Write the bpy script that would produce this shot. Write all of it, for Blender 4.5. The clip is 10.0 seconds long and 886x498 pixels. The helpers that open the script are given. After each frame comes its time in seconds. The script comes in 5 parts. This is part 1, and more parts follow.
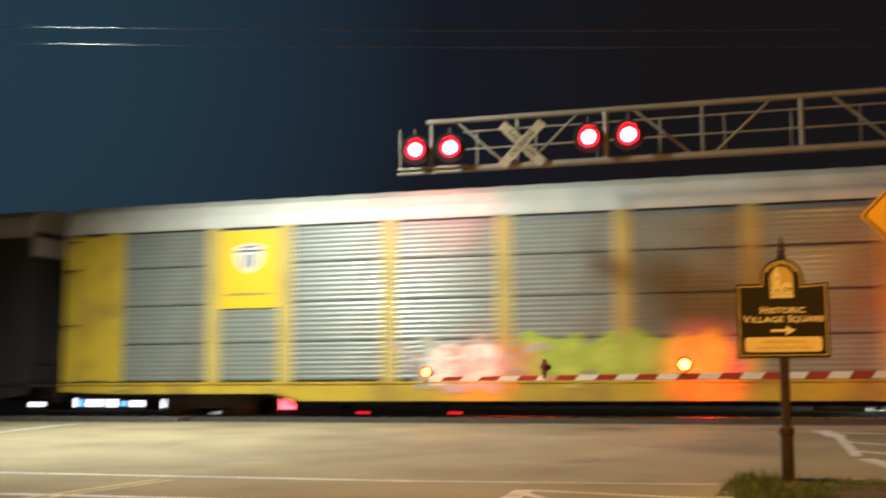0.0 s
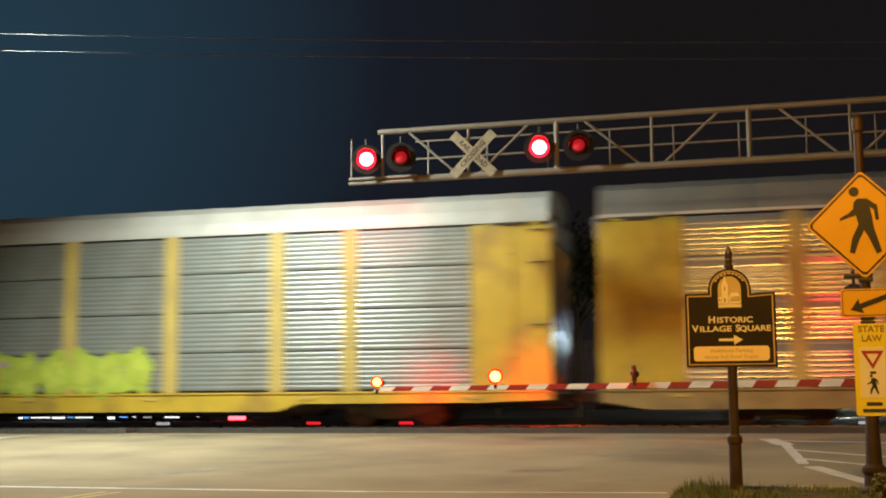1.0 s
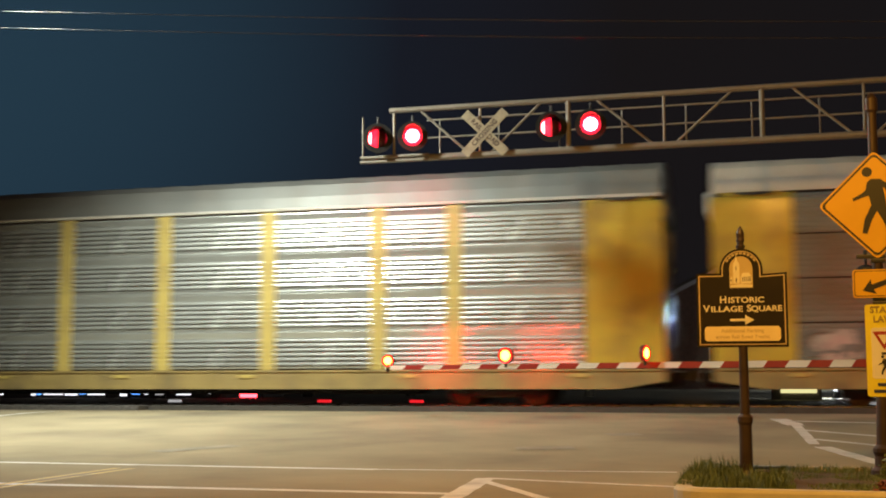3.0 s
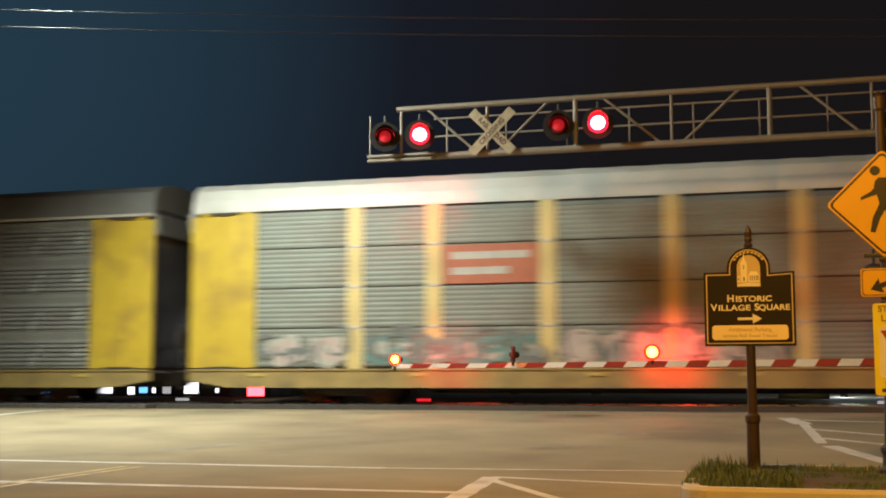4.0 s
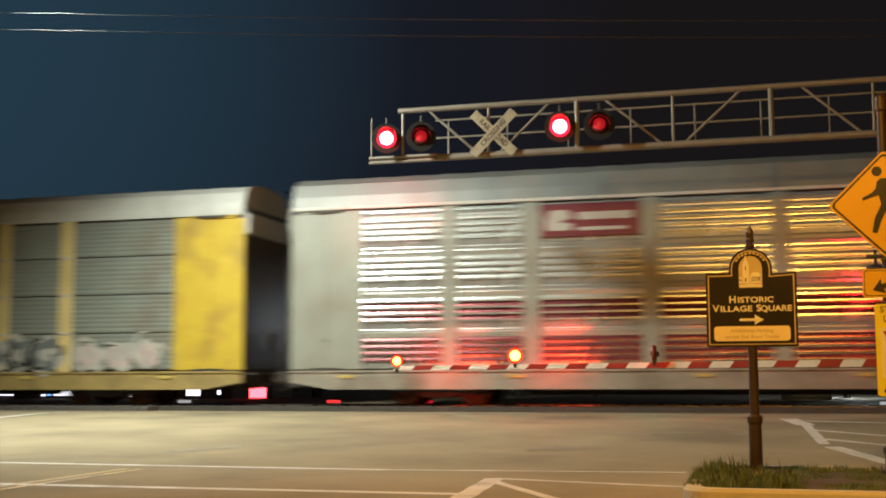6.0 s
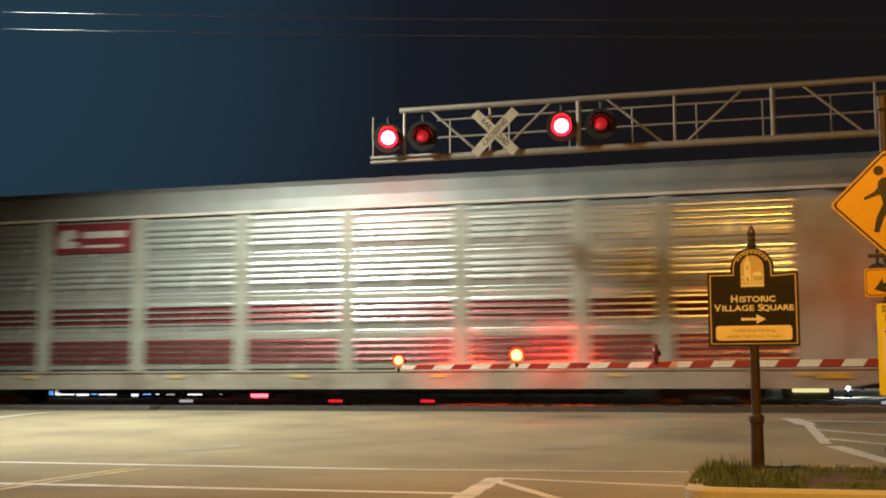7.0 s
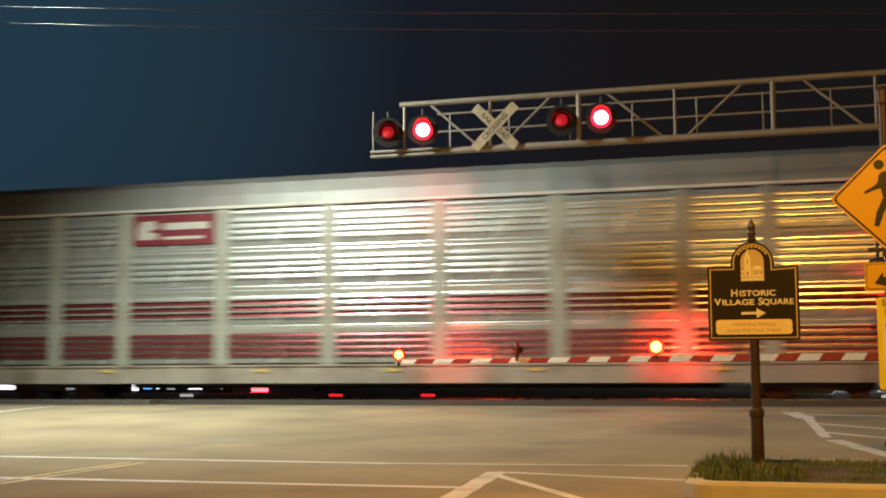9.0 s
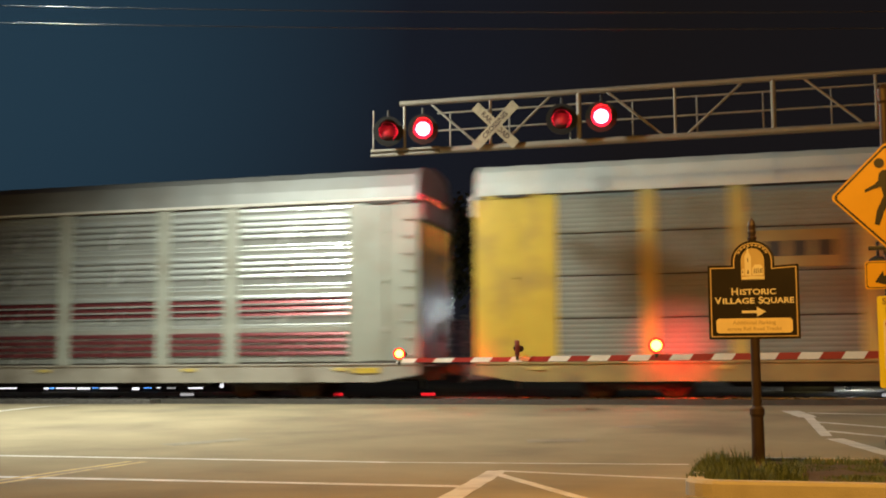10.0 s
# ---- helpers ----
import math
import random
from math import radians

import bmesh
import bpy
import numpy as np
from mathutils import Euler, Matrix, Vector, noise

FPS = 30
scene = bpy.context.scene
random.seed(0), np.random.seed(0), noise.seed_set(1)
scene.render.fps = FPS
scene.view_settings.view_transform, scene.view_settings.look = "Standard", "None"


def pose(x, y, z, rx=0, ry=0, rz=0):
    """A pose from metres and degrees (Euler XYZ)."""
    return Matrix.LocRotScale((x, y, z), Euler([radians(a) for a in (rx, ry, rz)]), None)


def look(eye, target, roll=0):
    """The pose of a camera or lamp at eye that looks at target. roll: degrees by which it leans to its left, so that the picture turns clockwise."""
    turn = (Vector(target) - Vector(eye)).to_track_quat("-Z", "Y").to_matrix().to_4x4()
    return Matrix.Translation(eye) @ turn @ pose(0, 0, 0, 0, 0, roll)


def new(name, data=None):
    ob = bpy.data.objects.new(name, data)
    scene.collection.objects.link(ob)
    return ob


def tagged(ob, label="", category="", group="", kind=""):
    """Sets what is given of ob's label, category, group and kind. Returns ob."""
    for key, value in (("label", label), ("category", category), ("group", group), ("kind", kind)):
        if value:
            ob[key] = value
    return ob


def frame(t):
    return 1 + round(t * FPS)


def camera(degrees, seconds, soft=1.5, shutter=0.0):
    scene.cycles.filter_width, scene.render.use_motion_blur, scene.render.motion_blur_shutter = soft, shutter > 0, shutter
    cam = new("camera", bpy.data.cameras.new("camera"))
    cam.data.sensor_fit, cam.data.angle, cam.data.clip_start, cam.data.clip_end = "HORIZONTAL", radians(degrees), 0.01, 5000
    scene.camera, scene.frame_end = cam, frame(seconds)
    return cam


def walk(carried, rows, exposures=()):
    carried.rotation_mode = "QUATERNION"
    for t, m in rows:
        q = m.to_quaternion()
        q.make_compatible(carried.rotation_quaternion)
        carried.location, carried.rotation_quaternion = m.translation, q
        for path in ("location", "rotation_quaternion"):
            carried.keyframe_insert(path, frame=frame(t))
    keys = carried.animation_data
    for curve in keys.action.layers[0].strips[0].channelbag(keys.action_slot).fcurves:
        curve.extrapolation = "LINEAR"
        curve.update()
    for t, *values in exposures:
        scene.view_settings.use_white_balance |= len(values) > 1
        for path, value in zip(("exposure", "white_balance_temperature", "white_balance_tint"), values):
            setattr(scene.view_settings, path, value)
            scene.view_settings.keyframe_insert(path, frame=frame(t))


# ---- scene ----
# ---- camera ----
EYE = 0.66                      # rail level is z = 0, x runs along the track, y across it
cam = camera(40.0, 10.0, soft=1.9, shutter=0.7)
TURNS = [(0, 17.4, 6.76, 0.14), (0.1, 16.65, 7.05, 0.17), (0.2, 16.2, 7.29, 0.2), (0.3, 16.1, 7.37, 0.28), (0.4, 15.74, 7.58, 0.36),
         (0.5, 15.6, 7.63, 0.42), (0.6, 15.32, 7.47, 0.42), (0.8, 15.21, 7.29, 0.38), (1, 15.11, 7.21, 0.36),
         (1.5, 15.04, 6.6, 0.21), (2, 15.19, 6.43, 0.16), (2.5, 15.37, 6.31, 0.13), (4, 15.94, 6.16, 0.04), (4.5, 15.9, 6.21, 0.09),
         (5, 16.04, 6.28, 0.13), (5.5, 16.03, 6.25, 0.15), (7, 16.11, 6.21, 0.16), (7.5, 16.19, 6.05, 0.17), (8, 16.19, 6.01, 0.16),
         (8.5, 16.15, 5.95, 0.19), (9, 16.12, 5.94, 0.2), (9.5, 16.14, 5.98, 0.21), (10, 16.14, 5.89, 0.25)]
walk(cam, [(t, pose(0, 0, EYE, 90 + p, r, a)) for t, a, p, r in TURNS])

# ---- world and lights ----
world = bpy.data.worlds.new("night_sky")
scene.world = world
world.use_nodes = True
wn, wl = world.node_tree.nodes, world.node_tree.links
wn.clear()
w_out, w_bg = wn.new("ShaderNodeOutputWorld"), wn.new("ShaderNodeBackground")
w_co, w_dot, w_ramp = wn.new("ShaderNodeTexCoord"), wn.new("ShaderNodeVectorMath"), wn.new("ShaderNodeValToRGB")
w_dot.operation = "DOT_PRODUCT"
w_dot.inputs[1].default_value = (-0.62, 0.74, 0.26)      # sky painted brighter and bluer this way, for the glare round the LED lamp
wl.new(w_co.outputs["Generated"], w_dot.inputs[0])
wl.new(w_dot.outputs["Value"], w_ramp.inputs[0])
el = w_ramp.color_ramp.elements
el[0].position, el[0].color = 0.85, (0.0088, 0.0074, 0.0080, 1)
el[1].position, el[1].color = 1.0, (0.0175, 0.0415, 0.0650, 1)
mid = w_ramp.color_ramp.elements.new(0.93)
mid.color = (0.0088, 0.0108, 0.0170, 1)
wl.new(w_ramp.outputs[0], w_bg.inputs[0])
wl.new(w_bg.outputs[0], w_out.inputs[0])


def lamp_light(name, kind, eye, target, watts, colour, size, spread=150):
    d = bpy.data.lights.new(name, kind)
    d.energy, d.color = watts, colour
    if kind == "SPOT":
        d.spot_size, d.spot_blend, d.shadow_soft_size = radians(spread), 0.75, size
    else:
        d.shadow_soft_size = size
    ob = new(name, d)
    ob.matrix_world = look(eye, target)
    return ob


LED_AT = Vector((-14.0, 20.2, 9.30))
POST_AT = Vector((4.15, 85.0, 5.15))
SODIUM_AT = Vector((-0.2, 4.6, 8.6))
lamp_light("led_street_light", "SPOT", LED_AT - Vector((0, 0, 0.06)), LED_AT + Vector((2.4, 1.6, -6)), 10000, (0.96, 1.0, 0.86), 0.50, 150)
lamp_light("sodium_street_light", "SPOT", SODIUM_AT - Vector((0, 0, 0.10)), SODIUM_AT + Vector((3.2, 11.0, -8)), 6500, (1.0, 0.475, 0.07), 0.30, 146)


# ---- materials ----
def material(name, colour, rough=0.6, metal=0.0, vary=0.15, scale=6.0, bump=0.1, fine=60.0, dirt=None, dirt_amount=0.35, dirt_scale=1.3, coat=0.0, shine=0.5, brushed=0.0):
    m = bpy.data.materials.new(name)
    m.use_nodes = True
    n, l = m.node_tree.nodes, m.node_tree.links
    b = n["Principled BSDF"]
    b.inputs["Roughness"].default_value, b.inputs["Metallic"].default_value = rough, metal
    b.inputs["Specular IOR Level"].default_value = shine
    b.inputs["Coat Weight"].default_value, b.inputs["Coat Roughness"].default_value = coat, 0.16
    co = n.new("ShaderNodeTexCoord")
    big, small = n.new("ShaderNodeTexNoise"), n.new("ShaderNodeTexNoise")
    for t, s, d in ((big, scale, 5.0), (small, fine, 3.0)):
        t.inputs["Scale"].default_value, t.inputs["Detail"].default_value = s, d
        l.new(co.outputs["Object"], t.inputs["Vector"])
    mix = n.new("ShaderNodeMix")
    mix.data_type = "RGBA"
    lo = [max(c * (1 - vary), 0) for c in colour]
    hi = [min(c * (1 + vary), 1) for c in colour]
    mix.inputs[6].default_value, mix.inputs[7].default_value = (*lo, 1), (*hi, 1)
    add = n.new("ShaderNodeMath")
    add.operation = "MULTIPLY_ADD"
    add.inputs[1].default_value = 0.4
    l.new(small.outputs["Fac"], add.inputs[0])
    sub = n.new("ShaderNodeMath")
    sub.operation = "MULTIPLY_ADD"
    sub.inputs[1].default_value, sub.inputs[2].default_value = 1.6, -0.5
    l.new(big.outputs["Fac"], sub.inputs[0])
    l.new(sub.outputs[0], add.inputs[2])
    l.new(add.outputs[0], mix.inputs[0])
    out = mix.outputs[2]
    if dirt:
        d = n.new("ShaderNodeTexNoise")
        d.inputs["Scale"].default_value, d.inputs["Detail"].default_value = dirt_scale, 6.0
        l.new(co.outputs["Object"], d.inputs["Vector"])
        r = n.new("ShaderNodeMapRange")
        r.inputs["From Min"].default_value, r.inputs["From Max"].default_value = 0.48, 0.72
        r.inputs["To Max"].default_value = dirt_amount
        l.new(d.outputs["Fac"], r.inputs["Value"])
        mx = n.new("ShaderNodeMix")
        mx.data_type = "RGBA"
        mx.inputs[7].default_value = (*dirt, 1)
        l.new(r.outputs[0], mx.inputs[0])
        l.new(out, mx.inputs[6])
        out = mx.outputs[2]
    l.new(out, b.inputs["Base Color"])
    rr = n.new("ShaderNodeMapRange")
    rr.inputs["To Min"].default_value, rr.inputs["To Max"].default_value = max(rough - (0.02 if coat > 0.9 else 0.08), 0.03), min(rough + (0.03 if coat > 0.9 else 0.1), 1)
    l.new(big.outputs["Fac"], rr.inputs["Value"])
    l.new(rr.outputs[0], b.inputs["Roughness"])
    if brushed:                          # rolled sheet: its sheen runs along the car
        along = n.new("ShaderNodeCombineXYZ")
        along.inputs[0].default_value = 1.0
        b.inputs["Anisotropic"].default_value = brushed
        l.new(along.outputs[0], b.inputs["Tangent"])
    if bump:
        bp = n.new("ShaderNodeBump")
        bp.inputs["Strength"].default_value, bp.inputs["Distance"].default_value = bump, 0.01
        l.new(small.outputs["Fac"], bp.inputs["Height"])
        l.new(bp.outputs[0], b.inputs["Normal"])
    return m


def glow(name, colour, strength):
    m = bpy.data.materials.new(name)
    m.use_nodes = True
    b = m.node_tree.nodes["Principled BSDF"]
    b.inputs["Base Color"].default_value = (*[c * 0.5 for c in colour], 1)
    b.inputs["Emission Color"].default_value, b.inputs["Emission Strength"].default_value = (*colour, 1), strength
    return m


def banded(m, colour, bands):
    """Adds painted stripes to a material: between the heights of each band it takes the colour."""
    n, l = m.node_tree.nodes, m.node_tree.links
    b = n["Principled BSDF"]
    old = b.inputs["Base Color"].links[0].from_socket
    g, s = n.new("ShaderNodeNewGeometry"), n.new("ShaderNodeSeparateXYZ")
    l.new(g.outputs["Position"], s.inputs[0])
    for z0, z1 in bands:
        c = n.new("ShaderNodeMath")
        c.operation = "COMPARE"
        c.inputs[1].default_value, c.inputs[2].default_value = (z0 + z1) / 2, (z1 - z0) / 2
        l.new(s.outputs["Z"], c.inputs[0])
        mx = n.new("ShaderNodeMix")
        mx.data_type = "RGBA"
        mx.inputs[7].default_value = (*colour, 1)
        l.new(c.outputs[0], mx.inputs[0])
        l.new(old, mx.inputs[6])
        old = mx.outputs[2]
    l.new(old, b.inputs["Base Color"])
    return m


ASPHALT = material("asphalt", (0.298, 0.252, 0.166), 0.92, shine=0.15, vary=0.25, scale=0.5, bump=0.5, fine=90, dirt=(0.09, 0.08, 0.07), dirt_amount=0.5, dirt_scale=0.33)
PAINT_WHITE = material("road_paint_white", (0.62, 0.60, 0.55), 0.6, vary=0.2, scale=3, dirt=(0.25, 0.23, 0.2), dirt_amount=0.6, dirt_scale=2.2)
PAINT_YELLOW = material("road_paint_yellow", (0.60, 0.42, 0.10), 0.6, vary=0.2, scale=3, dirt=(0.25, 0.2, 0.14), dirt_amount=0.8, dirt_scale=2.2)
SMUDGE = material("road_smudge", (0.235, 0.205, 0.145), 0.75, vary=0.3, scale=4)
TAR = material("tar_patch", (0.05, 0.047, 0.042), 0.6, vary=0.3, scale=4)
CONCRETE = material("concrete", (0.42, 0.39, 0.34), 0.85, vary=0.18, scale=3, bump=0.4, dirt=(0.2, 0.18, 0.15), dirt_amount=0.5)
SOIL = material("soil", (0.07, 0.05, 0.035), 0.95, vary=0.4, scale=8, bump=0.8)
RED_LEAF = material("red_leaf", (0.16, 0.045, 0.03), 0.6, vary=0.4, scale=6, bump=0)
GRASS = material("grass", (0.095, 0.13, 0.05), 0.7, vary=0.5, scale=5, bump=0)
BALLAST = material("ballast", (0.09, 0.085, 0.08), 0.9, vary=0.5, scale=14, bump=1.0, fine=40)
STEEL_RAIL = material("rail_steel", (0.42, 0.40, 0.38), 0.28, 1.0, vary=0.1, scale=3, bump=0.05)
RUST = material("rusty_steel", (0.10, 0.055, 0.035), 0.75, 0.3, vary=0.4, scale=5, bump=0.4)
UNDER = material("underframe_black", (0.055, 0.046, 0.04), 0.7, 0.2, vary=0.4, scale=4, bump=0.3)
GALV = material("galvanised_steel", (0.195, 0.180, 0.155), 0.55, 0.3, vary=0.15, scale=5, bump=0.1, dirt=(0.2, 0.16, 0.12), dirt_amount=0.35)
ROOF_ALU = material("roof_sheet", (0.48, 0.50, 0.475), 0.5, 0.1, vary=0.1, scale=1.2, bump=0.1, dirt=(0.28, 0.26, 0.23), dirt_amount=0.35, dirt_scale=0.9)
LOUVRE_ROOF = material("dull_roof_sheet", (0.19, 0.20, 0.195), 0.5, 0.3, vary=0.12, scale=1.2, bump=0.1, dirt=(0.16, 0.14, 0.12), dirt_amount=0.4, dirt_scale=0.9)
PANEL_GALV = material("galvanised_panel", (0.475, 0.505, 0.485), 0.262, 0.60, brushed=0.55, vary=0.10, scale=1.2, bump=0, fine=25, dirt=(0.24, 0.21, 0.17), dirt_amount=0.2, dirt_scale=0.8, coat=1.0)
PANEL_WORN = material("weathered_panel", (0.215, 0.245, 0.238), 0.38, 0.25, vary=0.12, scale=1.2, bump=0, fine=25, dirt=(0.18, 0.145, 0.11), dirt_amount=0.4, dirt_scale=0.8, coat=0.2)
PANEL_MATT = material("dull_weathered_panel", (0.178, 0.204, 0.182), 0.55, 0.05, vary=0.16, scale=1.2, bump=0, fine=25, dirt=(0.13, 0.10, 0.075), dirt_amount=0.55, dirt_scale=0.7)
PANEL_STRIPED = banded(material("striped_panel", (0.455, 0.487, 0.465), 0.262, 0.60, brushed=0.55, vary=0.10, scale=1.2, bump=0, fine=25, dirt=(0.24, 0.2, 0.17), dirt_amount=0.2, dirt_scale=0.8, coat=1.0),
                       (0.18, 0.040, 0.044), [(z + 0.155 + 0.16 * i, z + 0.265 + 0.16 * i) for z, n in ((1.0, 4), (2.015, 3)) for i in range(n)])
# near-black panels put the missing light on the first car into its colour
PANEL_UNLIT = material("unlit_panel", (0.022, 0.024, 0.028), 0.6, 0.2, vary=0.2, scale=2)
YELLOW = material("railcar_yellow", (0.48, 0.35, 0.036), 0.45, vary=0.12, scale=2.0, bump=0.08, dirt=(0.20, 0.125, 0.05), dirt_amount=0.7, dirt_scale=0.9, coat=0.15)
STILE_YELLOW = material("stile_yellow", (0.46, 0.36, 0.10), 0.5, vary=0.14, scale=2.0, bump=0.05, dirt=(0.24, 0.17, 0.08), dirt_amount=0.5, dirt_scale=1.0)
CREAM_YELLOW = material("faded_yellow", (0.58, 0.47, 0.20), 0.5, vary=0.14, scale=2.0, bump=0.08, dirt=(0.25, 0.18, 0.10), dirt_amount=0.5, dirt_scale=1.0)
SILL_OLIVE = material("grimy_yellow_sill", (0.29, 0.22, 0.08), 0.6, vary=0.2, scale=2.0, bump=0.1, dirt=(0.13, 0.10, 0.06), dirt_amount=0.7, dirt_scale=1.2)
SILL_GREY = material("grimy_grey_sill", (0.27, 0.255, 0.215), 0.6, vary=0.2, scale=2.0, bump=0.1, dirt=(0.11, 0.085, 0.06), dirt_amount=0.7, dirt_scale=0.9)
EMBLEM_YELLOW = material("plate_yellow", (0.66, 0.47, 0.02), 0.45, vary=0.06, scale=2)
PALE_GREY = material("railcar_grey", (0.255, 0.275, 0.238), 0.42, vary=0.12, scale=2.0, bump=0.05, dirt=(0.15, 0.115, 0.085), dirt_amount=0.55, dirt_scale=1.0)
TOP_RAIL = material("top_rail_grey", (0.46, 0.45, 0.41), 0.45, vary=0.1, scale=2, bump=0.02, dirt=(0.2, 0.16, 0.12), dirt_amount=0.4)
END_DARK = material("dark_galvanised_end", (0.15, 0.15, 0.15), 0.20, 0.85, vary=0.25, scale=2.5, bump=0, dirt=(0.05, 0.035, 0.03), dirt_amount=0.6)
BRICK_DARK = material("dark_brick", (0.10, 0.055, 0.04), 0.9, vary=0.3, scale=3, bump=0.3)
TRIM_GREY = material("grey_trim", (0.30, 0.29, 0.30), 0.7, vary=0.15, scale=3)
# near-black for the unlit look of the first car, and for dark lettering
NEAR_BLACK = material("railcar_near_black", (0.028, 0.028, 0.032), 0.6, vary=0.2, scale=2)
RED_PLATE = material("red_plate", (0.13, 0.015, 0.024), 0.45, vary=0.1, scale=3)
BROWN_PLATE = material("brown_plate", (0.34, 0.11, 0.06), 0.5, vary=0.15, scale=3)
AGED_WHITE = material("aged_white", (0.27, 0.235, 0.16), 0.7, vary=0.2, scale=9, dirt=(0.15, 0.125, 0.09), dirt_amount=0.7, dirt_scale=5)
WHITE_PAINT = material("white_paint", (0.78, 0.77, 0.73), 0.5, vary=0.06, scale=4, dirt=(0.45, 0.42, 0.38), dirt_amount=0.35)
RED_PAINT = material("red_paint", (0.33, 0.026, 0.02), 0.45, vary=0.1, scale=4)
MATT_BLACK = material("matt_black", (0.010, 0.010, 0.010), 0.95, vary=0.2, scale=5)
BLACK_PAINT = material("black_paint", (0.02, 0.02, 0.02), 0.45, vary=0.2, scale=5)
NAVY = material("navy_paint", (0.03, 0.04, 0.12), 0.5, vary=0.1)
SIGN_BLACK = material("sign_black", (0.014, 0.010, 0.009), 0.5, shine=0.25, vary=0.2, scale=5, bump=0.05)
SIGN_GOLD = material("sign_gold", (0.50, 0.40, 0.22), 0.5, vary=0.08, scale=6, bump=0.03)
SIGN_PLATE = material("sign_plate_cream", (0.76, 0.64, 0.38), 0.5, vary=0.06, scale=6, bump=0.03)
SIGN_CREAM = material("sign_cream", (0.72, 0.68, 0.56), 0.5, vary=0.06, scale=6, bump=0.03)
SIGN_YELLOW = material("warning_yellow", (0.74, 0.43, 0.02), 0.4, vary=0.05, scale=5, bump=0.02)
SIGN_LIME = material("warning_lime", (0.80, 0.72, 0.05), 0.4, vary=0.05, scale=5, bump=0.02)
POST_BROWN = material("post_bronze", (0.05, 0.032, 0.025), 0.45, 0.3, vary=0.2, scale=6)
GATE_DARK = material("unlit_gate_lens", (0.16, 0.02, 0.012), 0.3, vary=0.1, scale=8, bump=0)
LAMP_DARK = glow("fading_red_lens", (1.0, 0.02, 0.05), 0.24)
LAMP_OFF = material("unred_lens_halo", (0.07, 0.008, 0.01), 0.4, vary=0.1, scale=8, bump=0)
LAMP_RED = glow("lit_red_lens", (1.0, 0.018, 0.022), 200.0)
LAMP_BEAM = glow("lit_red_beam_lens", (1.0, 0.02, 0.03), 120.0)
# weak red glow for the outer ring, imitating the halo of a lit flasher
LAMP_HALO = glow("red_lens_halo", (1.0, 0.015, 0.04), 3.0)
GATE_RED = glow("lit_gate_lens", (1.0, 0.045, 0.0036), 200.0)
# rear lenses, added unseen to throw red patches on the railcars; GATE_BEAM strongest
GATE_BACK = glow("lit_gate_rear_lens", (1.0, 0.022, 0.006), 9000.0)
GATE_BEAM = glow("lit_gate_rear_lens_strong", (1.0, 0.018, 0.006), 22000.0)
LAMP_BACK = glow("lit_red_rear_lens", (1.0, 0.012, 0.03), 2600.0)
# orange and red ring glows that imitate the halo around a gate lamp
GATE_HALO_IN = glow("gate_lens_halo_inner", (1.0, 0.22, 0.03), 4.0)
GATE_HALO_OUT = glow("gate_lens_halo_outer", (1.0, 0.02, 0.012), 2.4)
LED_GLOW = glow("led_panel", (0.85, 0.95, 1.0), 60.0)
SODIUM_GLOW = glow("sodium_bowl", (1.0, 0.5, 0.13), 40.0)
SHOP_WHITE = glow("shop_light_white", (0.95, 0.95, 1.0), 1.6)
SHOP_BLUE = glow("shop_light_blue", (0.12, 0.38, 1.0), 2.2)
DIM_RED = glow("glint_dim_red", (1.0, 0.02, 0.03), 0.9)
TAIL_RED = glow("tail_light_red", (1.0, 0.045, 0.06), 10.0)
PALE_DIM = glow("dim_pale_glow", (0.8, 0.78, 0.78), 0.5)
KIOSK_WHITE = glow("kiosk_white", (1.0, 0.92, 0.82), 2.2)
GLOBE_LIGHT = glow("post_lamp_globe", (0.86, 0.95, 1.0), 240.0)
KIOSK_CREAM = glow("kiosk_cream", (1.0, 0.78, 0.6), 0.35)
KIOSK_YELLOW = glow("kiosk_yellow", (1.0, 0.92, 0.42), 0.9)
BARK = material("bark", (0.09, 0.07, 0.05), 0.9, vary=0.3, scale=5, bump=0.6)
LEAF = material("leaf", (0.045, 0.060, 0.032), 0.6, vary=0.4, scale=1.5, bump=0)
WIRE = material("wire", (0.06, 0.06, 0.06), 0.5, 0.3, vary=0.1, bump=0)
SHOP_WALL = material("shop_wall", (0.20, 0.17, 0.15), 0.85, vary=0.2, scale=1)
SPRAY = {"white": WHITE_PAINT, "black": BLACK_PAINT,
         "green": material("spray_green", (0.34, 0.44, 0.06), 0.5, vary=0.25, scale=3),
         "lime": material("spray_lime", (0.42, 0.50, 0.08), 0.5, vary=0.25, scale=3),
         "orange": material("spray_orange", (0.55, 0.28, 0.08), 0.5, vary=0.25, scale=3),
         "teal": material("spray_teal", (0.11, 0.23, 0.23), 0.5, vary=0.3, scale=3),
         "slate": material("spray_slate", (0.13, 0.15, 0.15), 0.5, vary=0.25, scale=3),
         "chalk": material("spray_chalk", (0.37, 0.37, 0.34), 0.55, vary=0.2, scale=3),
         "pink": material("spray_pink", (0.42, 0.35, 0.33), 0.5, vary=0.25, scale=3)}


# ---- mesh helpers ----
def finish(name, bm, mat, smooth=False):
    me = bpy.data.meshes.new(name)
    bmesh.ops.recalc_face_normals(bm, faces=bm.faces)
    bm.to_mesh(me)
    bm.free()
    for m in (mat if isinstance(mat, (list, tuple)) else [mat]):
        me.materials.append(m)
    if smooth:
        for p in me.polygons:
            p.use_smooth = True
    return me


